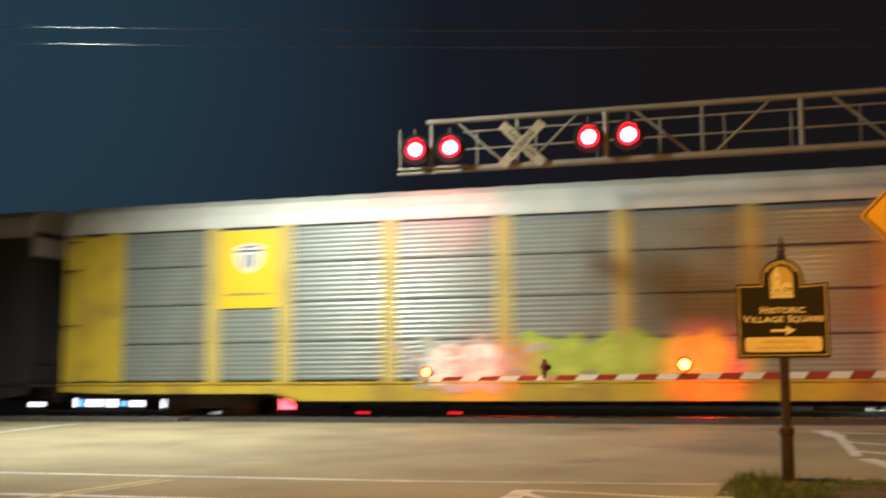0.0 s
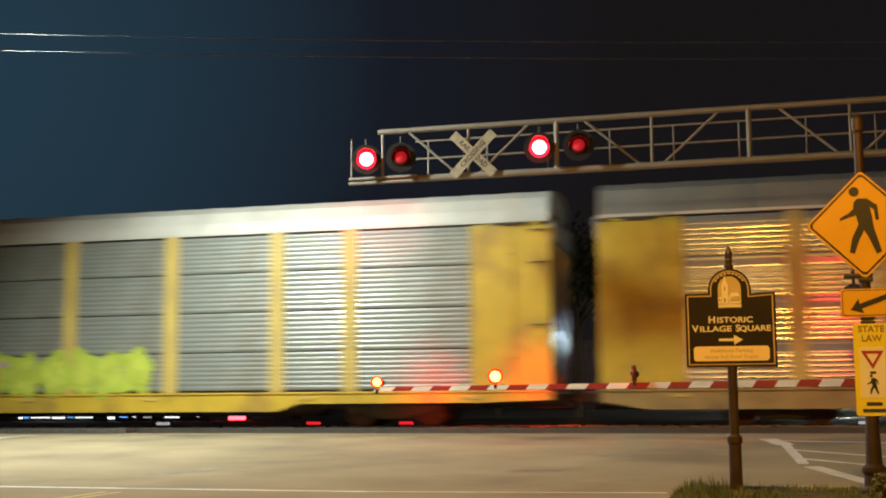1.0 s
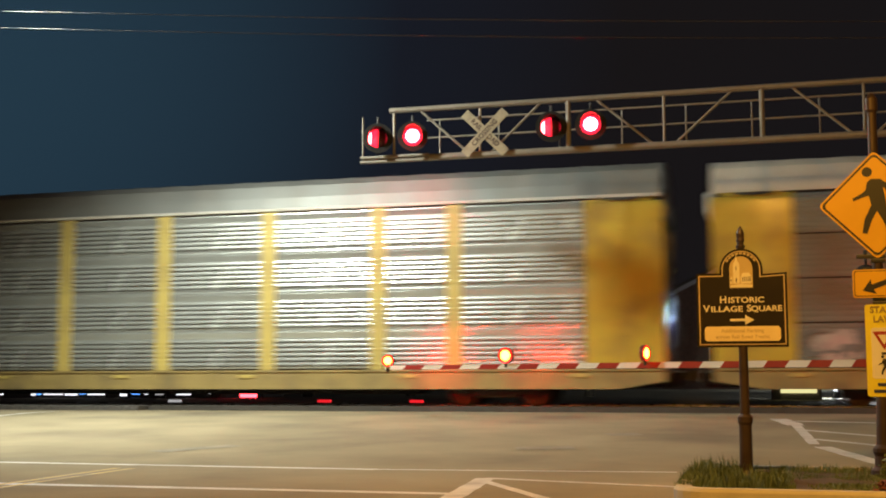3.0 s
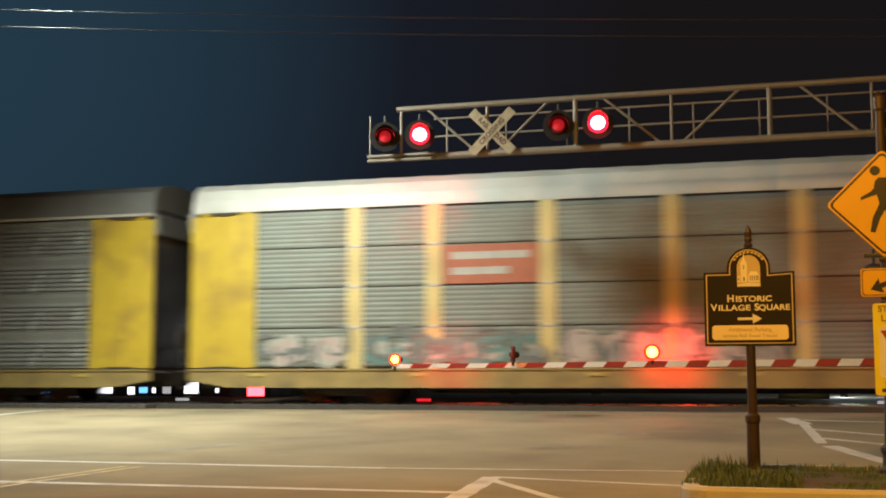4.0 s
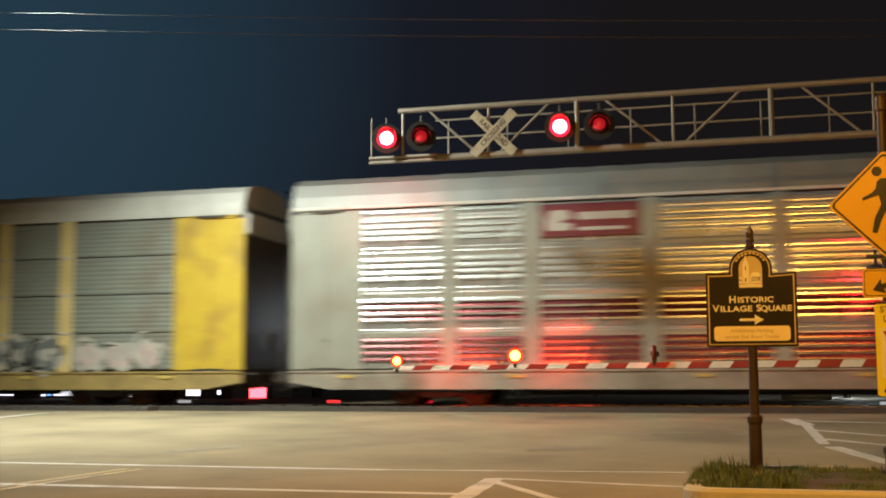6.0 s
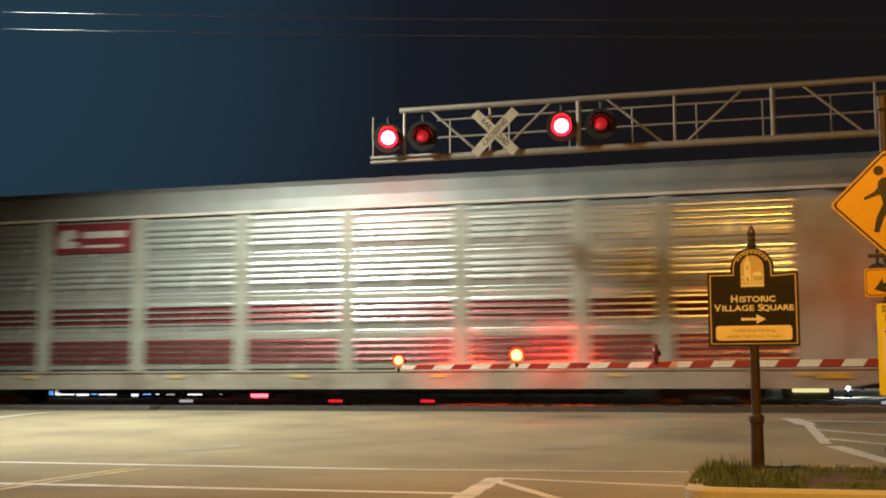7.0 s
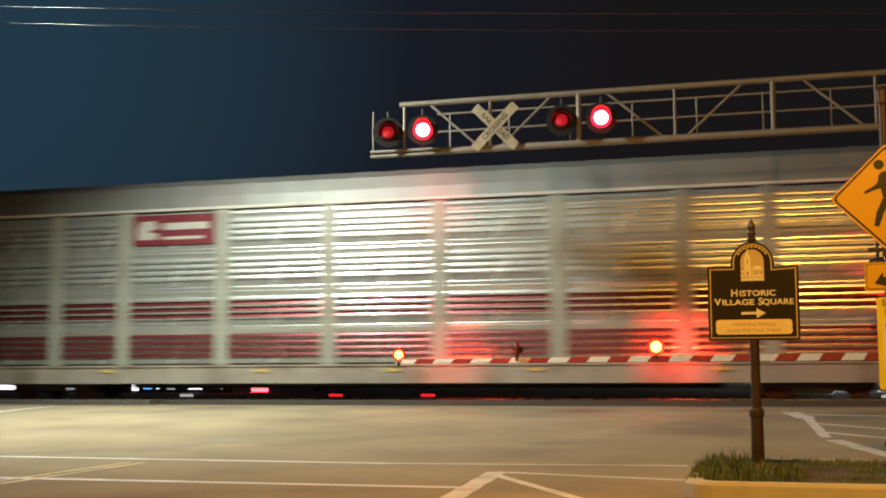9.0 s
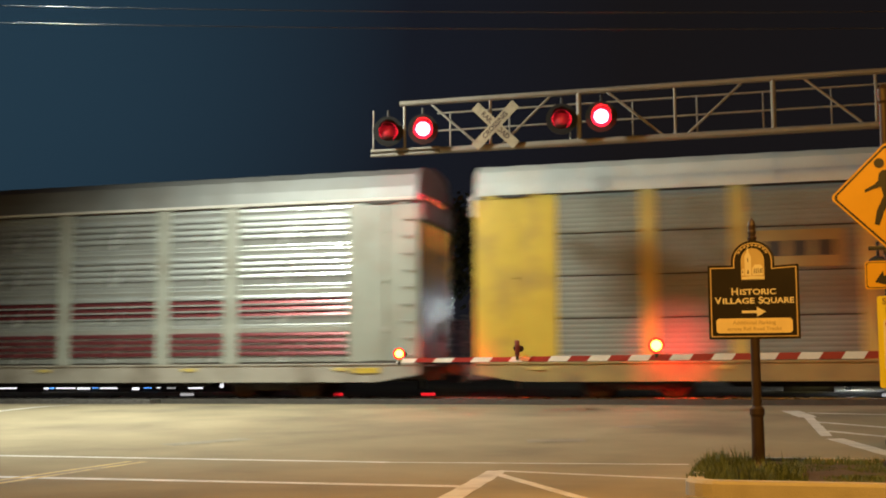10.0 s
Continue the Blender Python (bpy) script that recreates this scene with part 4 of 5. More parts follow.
# ---- signs on the island ----
def island():
    isl = thing("planted_island", pose(0, 0, -0.44), "concrete kerbed traffic island with soil and grass", "traffic island", kind="structure")
    x0, x1, y0, y1, r = -1.02, 9.0, 11.2, 14.5, 0.35

    def outline(inset):
        pts = []
        for cx, cy, a0 in ((x1 - r, y0 + r, 270), (x1 - r, y1 - r, 0), (x0 + r, y1 - r, 90), (x0 + r, y0 + r, 180)):
            for i in range(7):
                a = radians(a0 + 15 * i)
                pts.append((cx + (r - inset) * math.cos(a), cy + (r - inset) * math.sin(a)))
        return pts
    bm = bmesh.new()
    rows = [(0.0, -0.02), (0.0, 0.12), (0.025, 0.15), (0.16, 0.15), (0.165, 0.09)]
    rings = [[bm.verts.new((x, y, z)) for x, y in outline(i)] for i, z in rows]
    n = len(rings[0])
    for p, q in zip(rings, rings[1:]):
        for i in range(n):
            bm.faces.new((p[i], p[(i + 1) % n], q[(i + 1) % n], q[i]))
    part("kerb", bm, CONCRETE, isl, "pale concrete kerb")
    bm = bmesh.new()
    bm.faces.new([bm.verts.new((x, y, 0.11)) for x, y in outline(0.163)])
    part("soil", bm, SOIL, isl)
    rng = random.Random(4)
    bm = bmesh.new()
    clumps = [(-0.75, 12.75, 0.16, 0.20), (-0.45, 12.85, 0.22, 0.20), (-0.15, 12.8, 0.18, 0.16), (-0.62, 12.9, 0.2, 0.22)]
    clumps += [(-0.85, 11.75, 0.15, 0.13), (-0.60, 11.72, 0.20, 0.19), (-0.35, 11.8, 0.20, 0.21), (-0.10, 11.85, 0.14, 0.14), (-0.90, 12.3, 0.11, 0.17), (-0.88, 12.8, 0.12, 0.18), (-0.86, 13.4, 0.12, 0.16), (-0.85, 14.0, 0.12, 0.14)]
    clumps += [(rng.uniform(-0.2, 4.5), rng.uniform(11.9, 14.2), 0.3, rng.uniform(0.03, 0.09)) for _ in range(20)]
    clumps += [(0.1 + 0.36 * k, 14.12, 0.24, 0.085) for k in range(13)]
    for cx, cy, rad, tall in clumps:
        for _ in range(330):
            a, d = rng.uniform(0, 6.283), rad * math.sqrt(rng.random()) * 1.2
            x, y = cx + d * math.cos(a), cy + d * math.sin(a)
            h = tall * rng.uniform(0.5, 1.3) * (1.15 - 0.6 * d / rad)
            lean, b = rng.uniform(0.1, 0.7) * h, rng.uniform(0, 6.283)
            w = rng.uniform(0.002, 0.005)
            tip = (x + lean * math.cos(b), y + lean * math.sin(b), 0.11 + h)
            px, py = -math.sin(b) * w, math.cos(b) * w
            midp = (x + lean * 0.35 * math.cos(b), y + lean * 0.35 * math.sin(b), 0.11 + h * 0.6)
            v = [bm.verts.new(q) for q in ((x - px, y - py, 0.10), (x + px, y + py, 0.10), (midp[0] + px, midp[1] + py, midp[2]), (midp[0] - px, midp[1] - py, midp[2]), tip)]
            bm.faces.new(v[:4])
            bm.faces.new((v[3], v[2], v[4]))
    ob = part("grass", bm, GRASS, isl, "tufts of green grass")
    ob["kind"] = "stuff"


def shrub(x, y, r, h, mat, label, seed):
    """A low shrub: short twigs and many small folded leaves."""
    rng = random.Random(seed)
    s = thing("low_shrub", pose(x, y, -0.33), label, "shrub")
    bm, tw = bmesh.new(), bmesh.new()
    for _ in range(9):
        a, d = rng.uniform(0, 6.283), r * rng.uniform(0.2, 0.8)
        tube(tw, (0, 0, -0.01), (d * math.cos(a), d * math.sin(a), h * rng.uniform(0.5, 0.9)), 0.006, 0.003, 6)
    for _ in range(260):
        a, d, u = rng.uniform(0, 6.283), math.sqrt(rng.random()), rng.random()
        rr = r * d * (1.1 - 0.6 * u * u) * rng.uniform(0.8, 1.2)
        c = Vector((rr * math.cos(a), rr * math.sin(a), h * (0.12 + 0.88 * u)))
        g = Vector((rng.gauss(0, 1), rng.gauss(0, 1), rng.gauss(0, 0.6))).normalized()
        q = g.cross(Vector((rng.gauss(0, 1), rng.gauss(0, 1), rng.gauss(0, 1)))).normalized()
        n, ln, wd = g.cross(q), rng.uniform(0.022, 0.042), rng.uniform(0.010, 0.018)
        v = [bm.verts.new(c + k) for k in (-g * ln, q * wd + n * 0.005, g * ln, -q * wd + n * 0.005)]
        bm.faces.new((v[0], v[1], v[2]))
        bm.faces.new((v[0], v[2], v[3]))
    part("twigs", tw, POST_BROWN, s)
    part("leaves", bm, mat, s)


def village_sign():
    s = thing("wayfinding_sign", pose(-0.40, 12.80, -0.33), "black and gold wayfinding sign on a dark bronze post", "sign")
    bm = bmesh.new()
    lathe(bm, [(0.0, 0.085), (0.06, 0.085), (0.10, 0.066), (0.55, 0.062), (0.58, 0.075), (0.63, 0.075), (0.66, 0.048), (1.55, 0.046)], 18)
    part("post", bm, POST_BROWN, s, smooth=False)
    bm = bmesh.new()
    lathe(bm, [(2.28, 0.036), (2.345, 0.036), (2.352, 0.047), (2.375, 0.047), (2.382, 0.034), (2.41, 0.034), (2.417, 0.043), (2.435, 0.043), (2.45, 0.036), (2.50, 0.041), (2.54, 0.028), (2.58, 0.004)], 14)
    part("finial", bm, POST_BROWN, s)
    zc, w = 1.335, 0.450

    def shape(g):
        ra = 0.215 - g
        pts = [(-w + g, zc + g), (w - g, zc + g), (w - g, zc + 0.755 - g), (ra + 0.0, zc + 0.74 - g)]
        pts += [(ra * math.cos(a), zc + 0.79 + ra * math.sin(a)) for a in [math.pi * i / 16 for i in range(17)]]
        return pts + [(-ra, zc + 0.755 - g), (-w + g, zc + 0.755 - g)]
    for name, g, y0, y1, m in (("board", 0.0, -0.045, 0.03, SIGN_BLACK), ("border", 0.022, -0.051, -0.04, SIGN_GOLD), ("face", 0.034, -0.055, -0.045, SIGN_BLACK)):
        bm = bmesh.new()
        plate(bm, shape(g), y0, y1)
        part(name, bm, m, s)
    # arched emblem: a pale church tower over low roofs
    bm = bmesh.new()
    plate(bm, [(-0.115, zc + 0.60), (0.115, zc + 0.60)] + [(0.115 * math.cos(a), zc + 0.80 + 0.125 * math.sin(a)) for a in [math.pi * i / 12 for i in range(13)]], -0.060, -0.054)
    part("emblem", bm, SIGN_GOLD, s, "gold arched emblem of a church tower over roofs")
    for pts in ([(-0.078, zc + 0.645), (-0.014, zc + 0.645), (-0.014, zc + 0.835), (-0.022, zc + 0.86), (-0.034, zc + 0.875), (-0.046, zc + 0.945), (-0.058, zc + 0.875), (-0.070, zc + 0.86), (-0.078, zc + 0.835)],
                [(-0.004, zc + 0.645), (0.104, zc + 0.645), (0.104, zc + 0.715), (0.080, zc + 0.755), (0.020, zc + 0.755), (-0.004, zc + 0.715)],
                [(-0.112, zc + 0.645), (-0.086, zc + 0.645), (-0.086, zc + 0.72), (-0.112, zc + 0.70)],
                [(-0.112, zc + 0.606), (0.112, zc + 0.606), (0.112, zc + 0.632), (0.0, zc + 0.640), (-0.112, zc + 0.628)]):
        bm = bmesh.new()
        plate(bm, pts, -0.066, -0.058)
        part("emblem_shape", bm, SIGN_CREAM, s)
    bars(s, "emblem_line", POST_BROWN, -0.0665, [(x, x + 0.008, zc + 0.665, zc + 0.715) for x in (0.012, 0.032, 0.052, 0.072, 0.088)] + [(-0.052, -0.040, zc + 0.66, zc + 0.70), (-0.050, -0.042, zc + 0.78, zc + 0.82), (-0.106, -0.094, zc + 0.67, zc + 0.69)])
    ra = 0.165
    for k in range(9):
        a = radians(35 + 110 * k / 8)
        cx, cz = ra * math.cos(a), zc + 0.79 + ra * math.sin(a)
        part("writing_bar", finish("writing_bar", box(bmesh.new(), -0.014, 0.014, -0.003, 0.003, -0.010, 0.010), SIGN_GOLD), SIGN_GOLD, s, at=pose(cx, -0.057, cz, 0, 90 - math.degrees(a), 0))
    z1, z2 = zc + 0.475, zc + 0.385
    for text, sz, x, z, q in (("H", 0.098, -0.184, z1 + 0.004, 1.05), ("ISTORIC", 0.080, 0.044, z1, 1.22),
                              ("V", 0.098, -0.352, z2 + 0.004, 1.05), ("ILLAGE", 0.080, -0.150, z2, 1.28), ("S", 0.098, 0.072, z2 + 0.004, 1.05), ("QUARE", 0.080, 0.243, z2, 1.17)):
        lettering(text, sz, SIGN_CREAM, s, x, -0.058, z, squeeze=q, depth=0.003)
    bm = bmesh.new()
    plate(bm, [(-0.12, zc + 0.262), (0.03, zc + 0.262), (0.03, zc + 0.225), (0.12, zc + 0.275), (0.03, zc + 0.325), (0.03, zc + 0.288), (-0.12, zc + 0.288)], -0.062, -0.054)
    part("arrow", bm, SIGN_CREAM, s, "cream arrow")
    bm = bmesh.new()
    c, a, b = 0.022, 0.375, 0.075
    z = zc + 0.135
    plate(bm, [(-a + c, z - b), (a - c, z - b), (a, z - b + c), (a, z + b - c), (a - c, z + b), (-a + c, z + b), (-a, z + b - c), (-a, z - b + c)], -0.062, -0.054)
    pl = part("parking_plate", bm, SIGN_PLATE, s, "cream plate with small gold writing")
    lettering("Additional Parking", 0.052, SIGN_GOLD, pl, 0, -0.064, z + 0.03, squeeze=1.1)
    lettering("across Rail Road Tracks", 0.050, SIGN_GOLD, pl, 0, -0.064, z - 0.032, squeeze=1.1)


def walker(parent, x, z, h, y, mat):
    """The walking pictogram: a disc over one flat cut-out shape."""
    k = h / 0.74
    bm = bmesh.new()
    plate(bm, [(x + k * (-0.078 + 0.053 * math.cos(a)), z + k * (0.36 + 0.053 * math.sin(a))) for a in [math.pi * i / 10 for i in range(20)]], y - 0.004, y)
    part("pictogram_disc", bm, mat, parent)
    body = [(-0.045, 0.284), (0.056, 0.280), (0.157, 0.202), (0.168, 0.045), (0.134, 0.045), (0.119, 0.157), (0.078, 0.190), (0.096, 0.101), (0.112, -0.034)]
    legs = [(0.184, -0.302), (0.130, -0.325), (0.056, -0.146), (0.011, -0.067), (-0.045, -0.168), (-0.096, -0.314), (-0.146, -0.302), (-0.119, -0.157), (-0.045, 0.0)]
    arm = [(-0.067, 0.101), (-0.134, 0.083), (-0.231, 0.045), (-0.235, 0.074), (-0.134, 0.130), (-0.096, 0.168), (-0.083, 0.246)]
    bm = bmesh.new()
    plate(bm, [(x + u * k, z + w * k) for u, w in body + legs + arm], y - 0.004, y)
    part("pictogram", bm, mat, parent)


def rounded(w, h, r, x=0.0, z=0.0):
    pts = []
    for cx, cz, a0 in ((w - r, h - r, 0), (-w + r, h - r, 90), (-w + r, -h + r, 180), (w - r, -h + r, 270)):
        pts += [(x + cx + r * math.cos(radians(a0 + 18 * i)), z + cz + r * math.sin(radians(a0 + 18 * i))) for i in range(6)]
    return pts


def crossing_signs():
    s = thing("pedestrian_crossing_sign", pose(1.0, 13.85, -0.33), "yellow diamond pedestrian crossing sign with arrow plate on a dark post", "sign")
    bm = bmesh.new()
    lathe(bm, [(0, 0.15), (0.05, 0.15), (0.09, 0.11), (0.20, 0.105), (0.24, 0.125), (0.28, 0.125), (0.32, 0.085), (0.95, 0.062), (3.90, 0.050), (3.93, 0.066), (4.06, 0.066), (4.12, 0.02)], 16)
    part("post", bm, POST_BROWN, s)
    zc, r = 2.88, 0.84 / 2
    base = -0.07

    def diamond(k):
        out = []
        for u, w in rounded(r * k, r * k, 0.05 * k):
            out.append(((u - w) * 0.7071, zc + (u + w) * 0.7071))
        return out
    for name, k, y0, y1, m in (("panel", 1.0, base, base + 0.006, SIGN_YELLOW), ("border", 0.955, base - 0.003, base + 0.002, BLACK_PAINT), ("field", 0.905, base - 0.006, base - 0.001, SIGN_YELLOW)):
        bm = bmesh.new()
        plate(bm, diamond(k), y0, y1)
        part(name, bm, m, s)
    walker(s, 0.0, zc, 0.74, base - 0.008, BLACK_PAINT)
    # arrow plate
    za = 2.03
    for name, g, y0, y1, m in (("arrow_plate", 0, base, base + 0.006, SIGN_YELLOW), ("border", 0.014, base - 0.003, base + 0.002, BLACK_PAINT), ("field", 0.022, base - 0.006, base - 0.001, SIGN_YELLOW)):
        bm = bmesh.new()
        plate(bm, rounded(0.305 - g, 0.152 - g, 0.03, 0.04, za), y0, y1)
        part(name, bm, m, s)
    bm = bmesh.new()
    turn = radians(20)
    pts = [(-0.22, 0), (-0.10, 0.085), (-0.11, 0.028), (0.20, 0.028), (0.20, -0.028), (-0.11, -0.028), (-0.10, -0.085)]
    plate(bm, [(0.04 + u * math.cos(turn) - w * math.sin(turn), za + u * math.sin(turn) + w * math.cos(turn)) for u, w in pts], base - 0.010, base - 0.006)
    part("arrow", bm, BLACK_PAINT, s)
    for z in (2.255, 1.85, 2.30, 1.795):
        part("bracket", box(bmesh.new(), -0.22 if z > 2.28 else -0.07, 0.08, -0.064, -0.02, z, z + 0.045, 0.01), BLACK_PAINT, s)
    # narrow state law plate
    zl = 1.315
    lx = 0.03
    for name, w, h, y0, y1, m in (("law_plate", 0.185, 0.49, base, base + 0.006, SIGN_LIME), ("field", 0.128, 0.27, base - 0.004, base + 0.001, WHITE_PAINT)):
        bm = bmesh.new()
        plate(bm, rounded(w, h, 0.03, lx, zl - (0.03 if name == "field" else 0)), y0, y1)
        part(name, bm, m, s, "lime yellow plate" if name == "law_plate" else "")
    lettering("STATE", 0.095, SILL_OLIVE, s, lx, base - 0.006, zl + 0.43)
    lettering("LAW", 0.095, SILL_OLIVE, s, lx, base - 0.006, zl + 0.33)
    for k, m, dy in ((1.0, RED_PAINT, 0.0), (0.55, WHITE_PAINT, 0.003)):
        bm = bmesh.new()
        plate(bm, [(lx - 0.115 * k, zl + 0.125 + 0.075 * k), (lx + 0.115 * k, zl + 0.125 + 0.075 * k), (lx, zl + 0.125 - 0.12 * k)], base - 0.008 - dy, base - 0.004)
        part("yield_triangle", bm, m, s)
    walker(s, lx, zl - 0.17, 0.21, base - 0.008, BLACK_PAINT)
    bars(s, "writing_bar", BLACK_PAINT, base - 0.005, [(lx - 0.03, lx + 0.03, zl - 0.045, zl - 0.02)])
    bars(s, "writing_bar", NAVY, base - 0.002, [(lx - 0.08, lx + 0.08, zl - 0.38, zl - 0.345), (lx - 0.12, lx + 0.12, zl - 0.45, zl - 0.415)])


# ---- lamps, wires, distance ----
def street_lamp(at, foot, glow_mat, label):
    z0 = ground_z(foot[1])
    s = thing("street_lamp", pose(foot[0], foot[1], z0), label, "street lamp")
    head = Vector(at) - Vector((foot[0], foot[1], z0))
    bm = bmesh.new()
    lathe(bm, [(0, 0.20), (0.05, 0.20), (0.08, 0.11), (head.z - 0.2, 0.07), (head.z + 0.3, 0.06)], 14)
    part("pole", bm, GALV, s)
    bm = bmesh.new()
    tube(bm, (0, 0, head.z + 0.1), (head.x * 0.9, head.y * 0.9, head.z + 0.12), 0.05, 0.035, 10)
    part("arm", bm, GALV, s)
    d = Vector((head.x, head.y, 0)).normalized()
    m = pose(head.x, head.y, head.z + 0.07, 0, 0, math.degrees(math.atan2(d.y, d.x)))
    bm = bmesh.new()
    box(bm, -0.38, 0.32, -0.16, 0.16, -0.05, 0.07, 0.04)
    part("head", bm, GALV, s, at=m)
    bm = bmesh.new()
    box(bm, -0.20, 0.24, -0.12, 0.12, -0.062, -0.054, 0.003)
    part("lens", bm, glow_mat, s, "glowing lamp lens", at=m)


def wires():
    a = radians(17.0)
    ax, ay = Vector((math.cos(a), math.sin(a), 0)), Vector((-math.sin(a), math.cos(a), 0))
    for d, z in ((22.0, 7.02), (22.4, 7.46)):
        c = bpy.data.curves.new("overhead_wire", "CURVE")
        c.dimensions, c.bevel_depth, c.bevel_resolution = "3D", 0.007, 2
        sp = c.splines.new("POLY")
        sp.points.add(48)
        for i in range(49):
            u = -60 + 120 * i / 48
            p = ay * d + ax * u
            sp.points[i].co = (p.x, p.y, z + 0.0009 * (u - 4) ** 2, 1)
        c.materials.append(WIRE)
        ob = new("overhead_wire", c)
        tagged(ob, "thin overhead utility wire crossing the dark sky", "wire", "overhead wires")


def tree(x, y, height, spread, seed):
    rng = random.Random(seed)
    t = thing("tree", pose(x, y, ground_z(y)), "dark leafy tree beyond the track at night", "tree", "trees beyond the track")
    bm = bmesh.new()
    tube(bm, (0, 0, -0.1), (0.1, 0, height * 0.55), 0.22, 0.12, 10)
    tips = []
    for i in range(9):
        a = 2.4 * i
        z0 = height * rng.uniform(0.3, 0.55)
        tip = Vector((spread * rng.uniform(0.4, 0.8) * math.cos(a), spread * rng.uniform(0.4, 0.8) * math.sin(a), height * rng.uniform(0.6, 0.95)))
        tube(bm, (0.05, 0, z0), tip, 0.08, 0.02, 6)
        tips.append(tip)
    part("trunk", bm, BARK, t)
    verts, faces = [], []
    for tip in tips + [Vector((0, 0, height * 0.9))]:
        for _ in range(420):
            v = Vector((rng.gauss(0, 1), rng.gauss(0, 1), rng.gauss(0, 0.8))) * spread * 0.22
            c = tip + v
            n = Vector((rng.gauss(0, 1), rng.gauss(0, 1), rng.gauss(0, 1))).normalized()
            u = n.orthogonal().normalized() * rng.uniform(0.10, 0.20)
            w = n.cross(u).normalized() * u.length * 0.6
            k = len(verts)
            verts += [c - u, c + w, c + u, c - w]
            faces.append((k, k + 1, k + 2, k + 3))
    me = bpy.data.meshes.new("crown")
    me.from_pydata(verts, [], faces)
    me.materials.append(LEAF)
    part("crown", me, LEAF, t)


def far_side():
    # low shop front beyond the track, its lit glass reaches the ground
    s = thing("shop_front", pose(0, 42, 0.05), "low shop front beyond the track with lit glass doors", "shop")
    part("wall", box(bmesh.new(), -30.9, -20.4, 0.1, 6, -0.1, 3.0, 0.05), SHOP_WALL, s)
    part("parapet", box(bmesh.new(), -31.1, -20.2, -0.1, 6.2, 3.0, 3.3, 0.05), SHOP_WALL, s)
    for x0, x1, z0, z1, mat in ((-30.6, -29.75, 0.12, 0.30, SHOP_WHITE), (-28.5, -28.3, 0.10, 0.46, SHOP_WHITE), (-28.25, -28.05, 0.12, 0.40, SHOP_BLUE), (-27.95, -27.1, 0.12, 0.56, SHOP_WHITE), (-27.0, -26.45, 0.10, 0.50, SHOP_WHITE),
                                (-26.35, -26.1, 0.14, 0.34, SHOP_BLUE), (-26.0, -25.25, 0.12, 0.36, SHOP_WHITE), (-24.6, -24.3, 0.08, 0.68, SHOP_WHITE), (-24.1, -23.75, 0.14, 0.36, SHOP_BLUE), (-23.55, -23.4, 0.14, 0.34, SHOP_WHITE),
                                (-23.1, -22.75, 0.12, 0.44, PALE_DIM), (-22.2, -21.6, 0.12, 0.54, SHOP_WHITE), (-20.9, -20.75, 0.16, 0.32, SHOP_WHITE)):
        frame_ob = part("window_frame", box(bmesh.new(), x0 - 0.06, x1 + 0.06, -0.02, 0.10, z0 - 0.08, z1 + 0.07, 0.01), UNDER, s)
        part("window", box(bmesh.new(), x0, x1, -0.05, 0.02, z0, z1, 0.015), mat, frame_ob, "lit shop window")
    # small glowing blocks imitate glints off the rails and road
    for x, y, mat, lab in ((-12.9, 33.4, DIM_RED, "dim red marker light beyond the track"), (-10.1, 33.4, DIM_RED, "dim red marker light beyond the track"),
                           (2.25, 33.0, PALE_DIM, "low pale ground light beyond the track"), (-17.6, 33.2, PALE_DIM, "low pale ground light beyond the track")):
        m = thing("glint_block", pose(x, y, ground_z(y)), lab, "marker light", "ground lights beyond the track")
        part("base", box(bmesh.new(), -0.30, 0.30, -0.08, 0.08, -0.01, 0.08, 0.02), UNDER, m)
        part("lens", box(bmesh.new(), -0.20, 0.20, -0.095, 0.06, 0.08, 0.16, 0.03), mat, m)
    # a made-up glowing box takes the place of a car's tail light
    v = thing("tail_light_box", pose(-19.25, 42, 0.05), "red glowing box light standing beyond the track", "light box")
    part("case", box(bmesh.new(), -0.42, 0.42, 0.0, 0.4, 0.0, 1.1, 0.03), UNDER, v)
    part("lit_face", box(bmesh.new(), -0.34, 0.34, -0.03, 0.02, 0.04, 0.56, 0.04), TAIL_RED, v, "glowing red face")
    k = thing("lit_kiosk", pose(0.3, 42, 0.05), "small lit kiosk with a white globe and yellow panel", "kiosk")
    part("body", box(bmesh.new(), -0.75, 0.85, 0.05, 1.2, 0.0, 1.7, 0.03), SHOP_WALL, k)
    part("cream_panel", box(bmesh.new(), -0.60, 0.70, 0.0, 0.08, 0.95, 1.38, 0.02), KIOSK_CREAM, k, "dim cream lit panel")
    part("yellow_panel", box(bmesh.new(), -0.45, 0.70, -0.02, 0.08, 0.22, 0.70, 0.02), KIOSK_YELLOW, k, "pale yellow lit panel")
    bm = bmesh.new()
    bmesh.ops.create_uvsphere(bm, u_segments=20, v_segments=12, radius=0.19)
    part("globe", bm, KIOSK_WHITE, k, "white glowing globe", smooth=True, at=pose(0, -0.28, 1.55))
    part("shade", lathe(bmesh.new(), [(1.42, 0.02), (1.44, 0.30), (1.40, 0.34), (1.36, 0.30), (1.34, 0.05)], 18, (0, -0.28)), WHITE_PAINT, k, "pale round shade under the globe")
    part("globe_arm", tube(bmesh.new(), (0, -0.28, 1.3), (0, 0.1, 1.2), 0.04), UNDER, k)


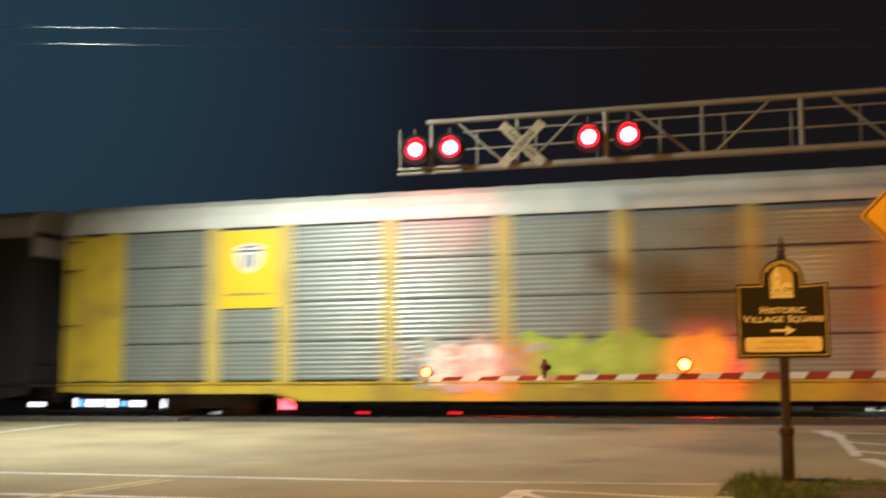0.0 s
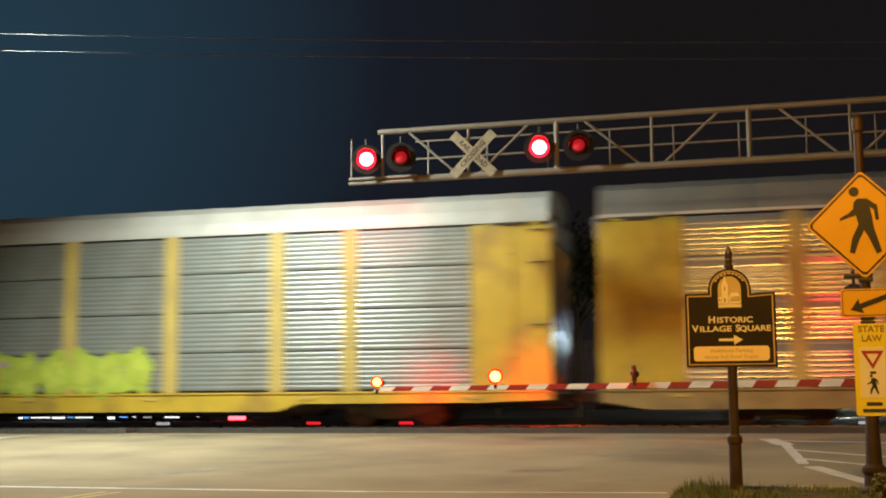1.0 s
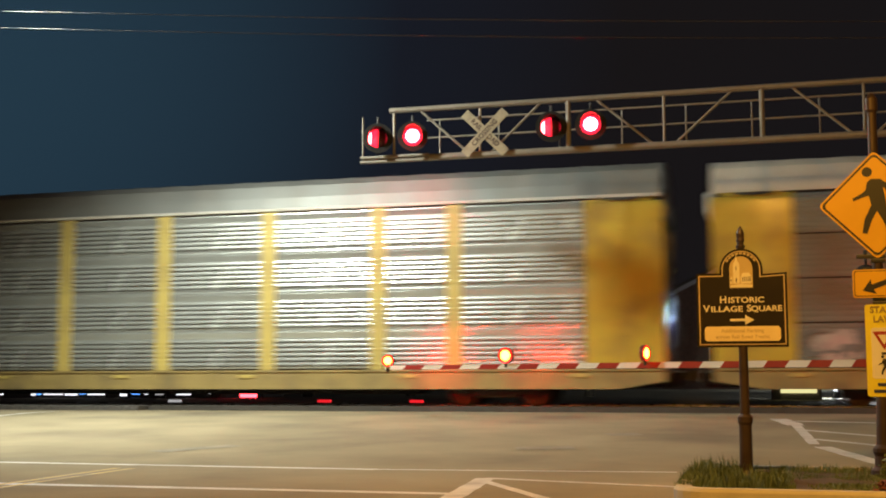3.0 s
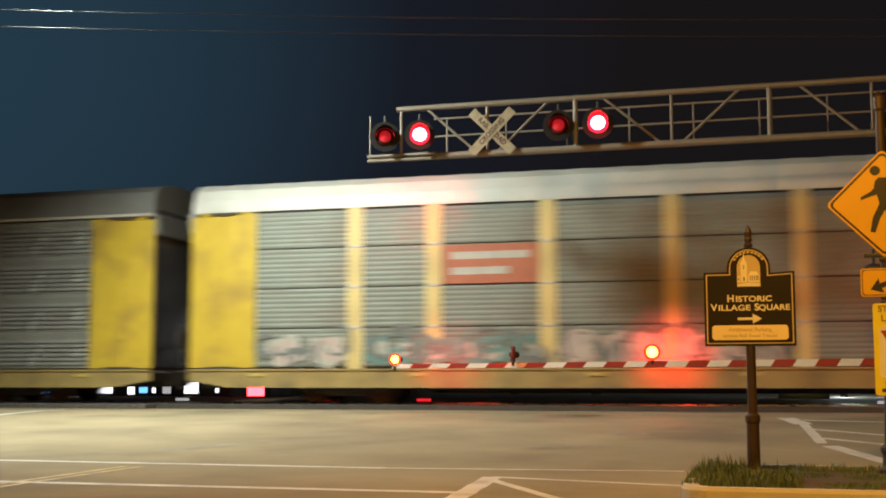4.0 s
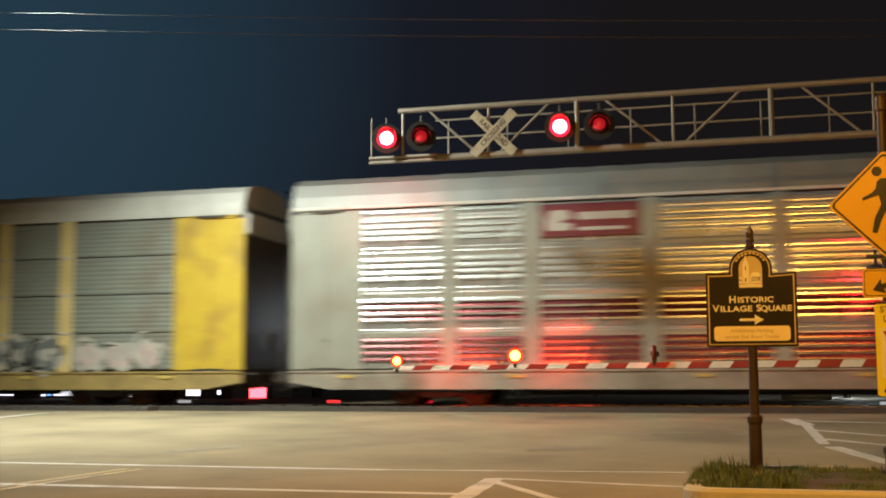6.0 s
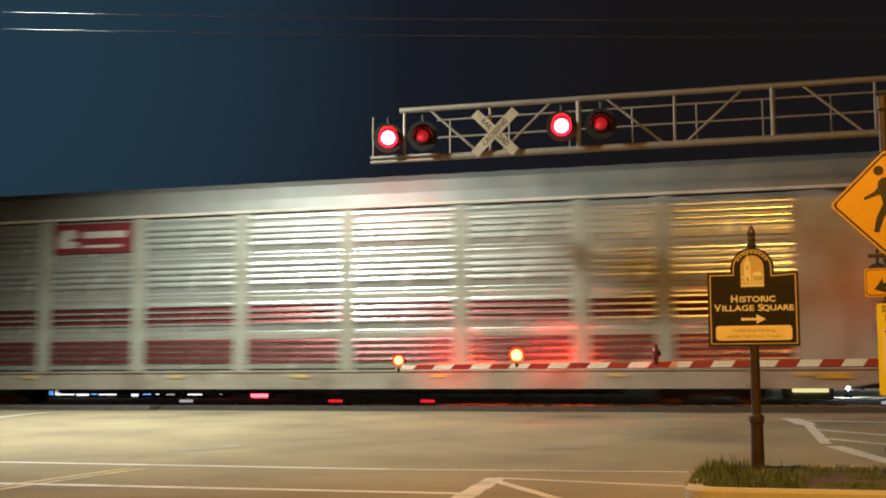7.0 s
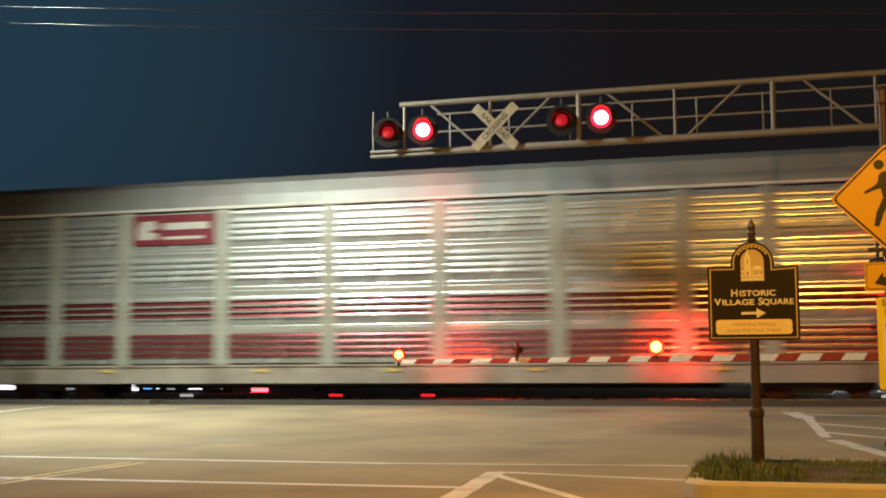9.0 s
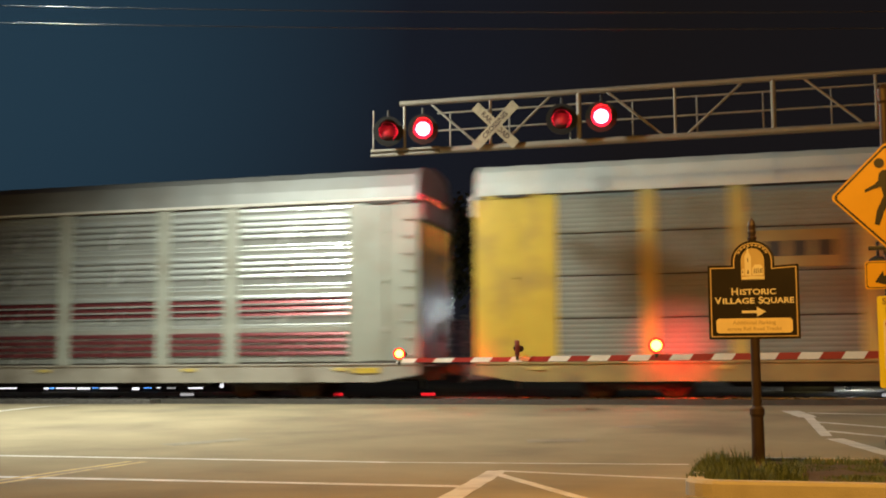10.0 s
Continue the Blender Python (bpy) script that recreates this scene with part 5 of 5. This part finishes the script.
def gabled_building():
    """A large dark brick building beyond the track with pale boards along its gable."""
    h = thing("gabled_building", pose(0.9, 98, ground_z(98)), "large dark brick building with pale gable boards beyond the track", "building")
    wall = part("wall", plate(bmesh.new(), [(-10.2, -0.1), (10.2, -0.1), (10.2, 7.2), (0, 12.3), (-10.2, 7.2)], 0.0, 18.0), BRICK_DARK, h)
    for sd in (-1, 1):
        bm = bmesh.new()
        plate(bm, [(0, 12.36), (sd * 10.9, 6.92), (sd * 10.9, 7.16), (0, 12.60)], -0.5, 18.5)
        part("roof", bm, BLACK_PAINT, h, "dark pitched roof")
        bm = bmesh.new()
        plate(bm, [(0, 12.0), (sd * 10.9, 6.56), (sd * 10.9, 6.90), (0, 12.34)], -0.6, -0.502)
        part("gable_board", bm, TRIM_GREY, h, "pale board along the gable")
    part("lintel", box(bmesh.new(), 1.2, 7.0, -0.2, 0.0, 4.55, 4.95, 0.01), TRIM_GREY, wall)
    for x0 in (1.6, 4.6, -3.4, -6.6):
        win = part("window_frame", box(bmesh.new(), x0, x0 + 2.0, -0.1, 0.0, 1.7, 4.2, 0.01), TRIM_GREY, wall)
        part("window", box(bmesh.new(), x0 + 0.12, x0 + 1.88, -0.12, -0.08, 1.82, 4.08, 0.004), BLACK_PAINT, win)


def post_lamp(x, y, h, r):
    """A park lamp: slim post, collar and a white globe."""
    s = thing("post_lamp", pose(x, y, ground_z(y)), "slim black post lamp with a white globe beyond the track", "street lamp")
    part("post", lathe(bmesh.new(), [(0, 0.14), (0.25, 0.13), (0.32, 0.07), (h - 0.3, 0.045), (h - 0.26, 0.10), (h - 0.2, 0.10)], 12), BLACK_PAINT, s)
    bm = bmesh.new()
    bmesh.ops.create_uvsphere(bm, u_segments=20, v_segments=12, radius=r)
    part("globe", bm, GLOBE_LIGHT, s, "white glowing globe", smooth=True, at=pose(0, 0, h))


# ---- build ----
ground()
for a, b, w in (((-24, 14.9), (-5, 14.75), 0.20), ((-5, 14.75), (-1.3, 15.2), 0.12), ((-16, 11.55), (-3.1, 11.75), 0.20), ((-3.0, 10.5), (-3.33, 13.72), 0.22),
                ((-3.33, 13.72), (-0.95, 13.05), 0.15), ((-3.3, 13.4), (-1.6, 10.4), 0.13), ((-0.16, 24.9), (0.17, 23.1), 0.34), ((0.17, 23.1), (0.40, 19.5), 0.17),
                ((0.15, 24.2), (4.5, 23.1), 0.20), ((0.25, 22.06), (5.0, 17.7), 0.16), ((0.41, 20.36), (4.0, 16.6), 0.16), ((0.50, 19.1), (1.9, 14.4), 0.26),
                ((-17.3, 26.5), (-17.0, 19.0), 0.2)):
    stripe("road_line", a, b, w, PAINT_WHITE, "worn white painted road line")
for dx in (0, 0.22):
    stripe("road_line", (-8.0 + dx, 7.0), (-8.28 + dx, 14.1), 0.10, PAINT_YELLOW, "worn yellow double centre line")
for a, b, w in (((-9.3, 16.9), (-8.5, 18.1), 0.45), ((-3.95, 18.2), (-3.1, 18.45), 0.5), ((-2.9, 20.7), (-2.4, 20.95), 0.5)):
    stripe("tar_patch", a, b, w, SMUDGE, "dark patch of tar on the road")
track()
train()
cantilever()
gate()
island()
shrub(0.92, 11.58, 0.16, 0.13, RED_LEAF, "low shrub with dark red leaves behind the kerb", 5)
shrub(0.98, 12.35, 0.16, 0.30, GRASS, "small dark green shrub on the planted island", 6)
village_sign()
crossing_signs()
street_lamp(LED_AT, (-17.6, 18.8), LED_GLOW, "tall street lamp with a cool white LED head")
street_lamp(SODIUM_AT, (6.0, 3.0), SODIUM_GLOW, "tall street lamp with an amber sodium head")
wires()
# mostly unseen trees, added so the gaps between railcars look dark
for x, y, h, sp, seed in ((-18.9, 47, 8.2, 2.4, 1), (-21.5, 49, 8.2, 2.6, 2), (-29, 52, 7.4, 3.0, 3), (-15.4, 50, 7.4, 3.0, 4), (-11.6, 52, 8.2, 3.0, 5), (-7.9, 51, 7.8, 2.8, 6),
                        (-24.6, 53, 7.4, 3.2, 7), (-33.5, 54, 7.0, 3.4, 8), (8.6, 53, 8.0, 3.0, 9)):
    tree(x, y, h, sp, seed)
far_side()
gabled_building()
post_lamp(POST_AT.x, POST_AT.y, POST_AT.z - ground_z(POST_AT.y), 0.36)
post_lamp(1.75, 46.0, 0.50, 0.16)
motions()
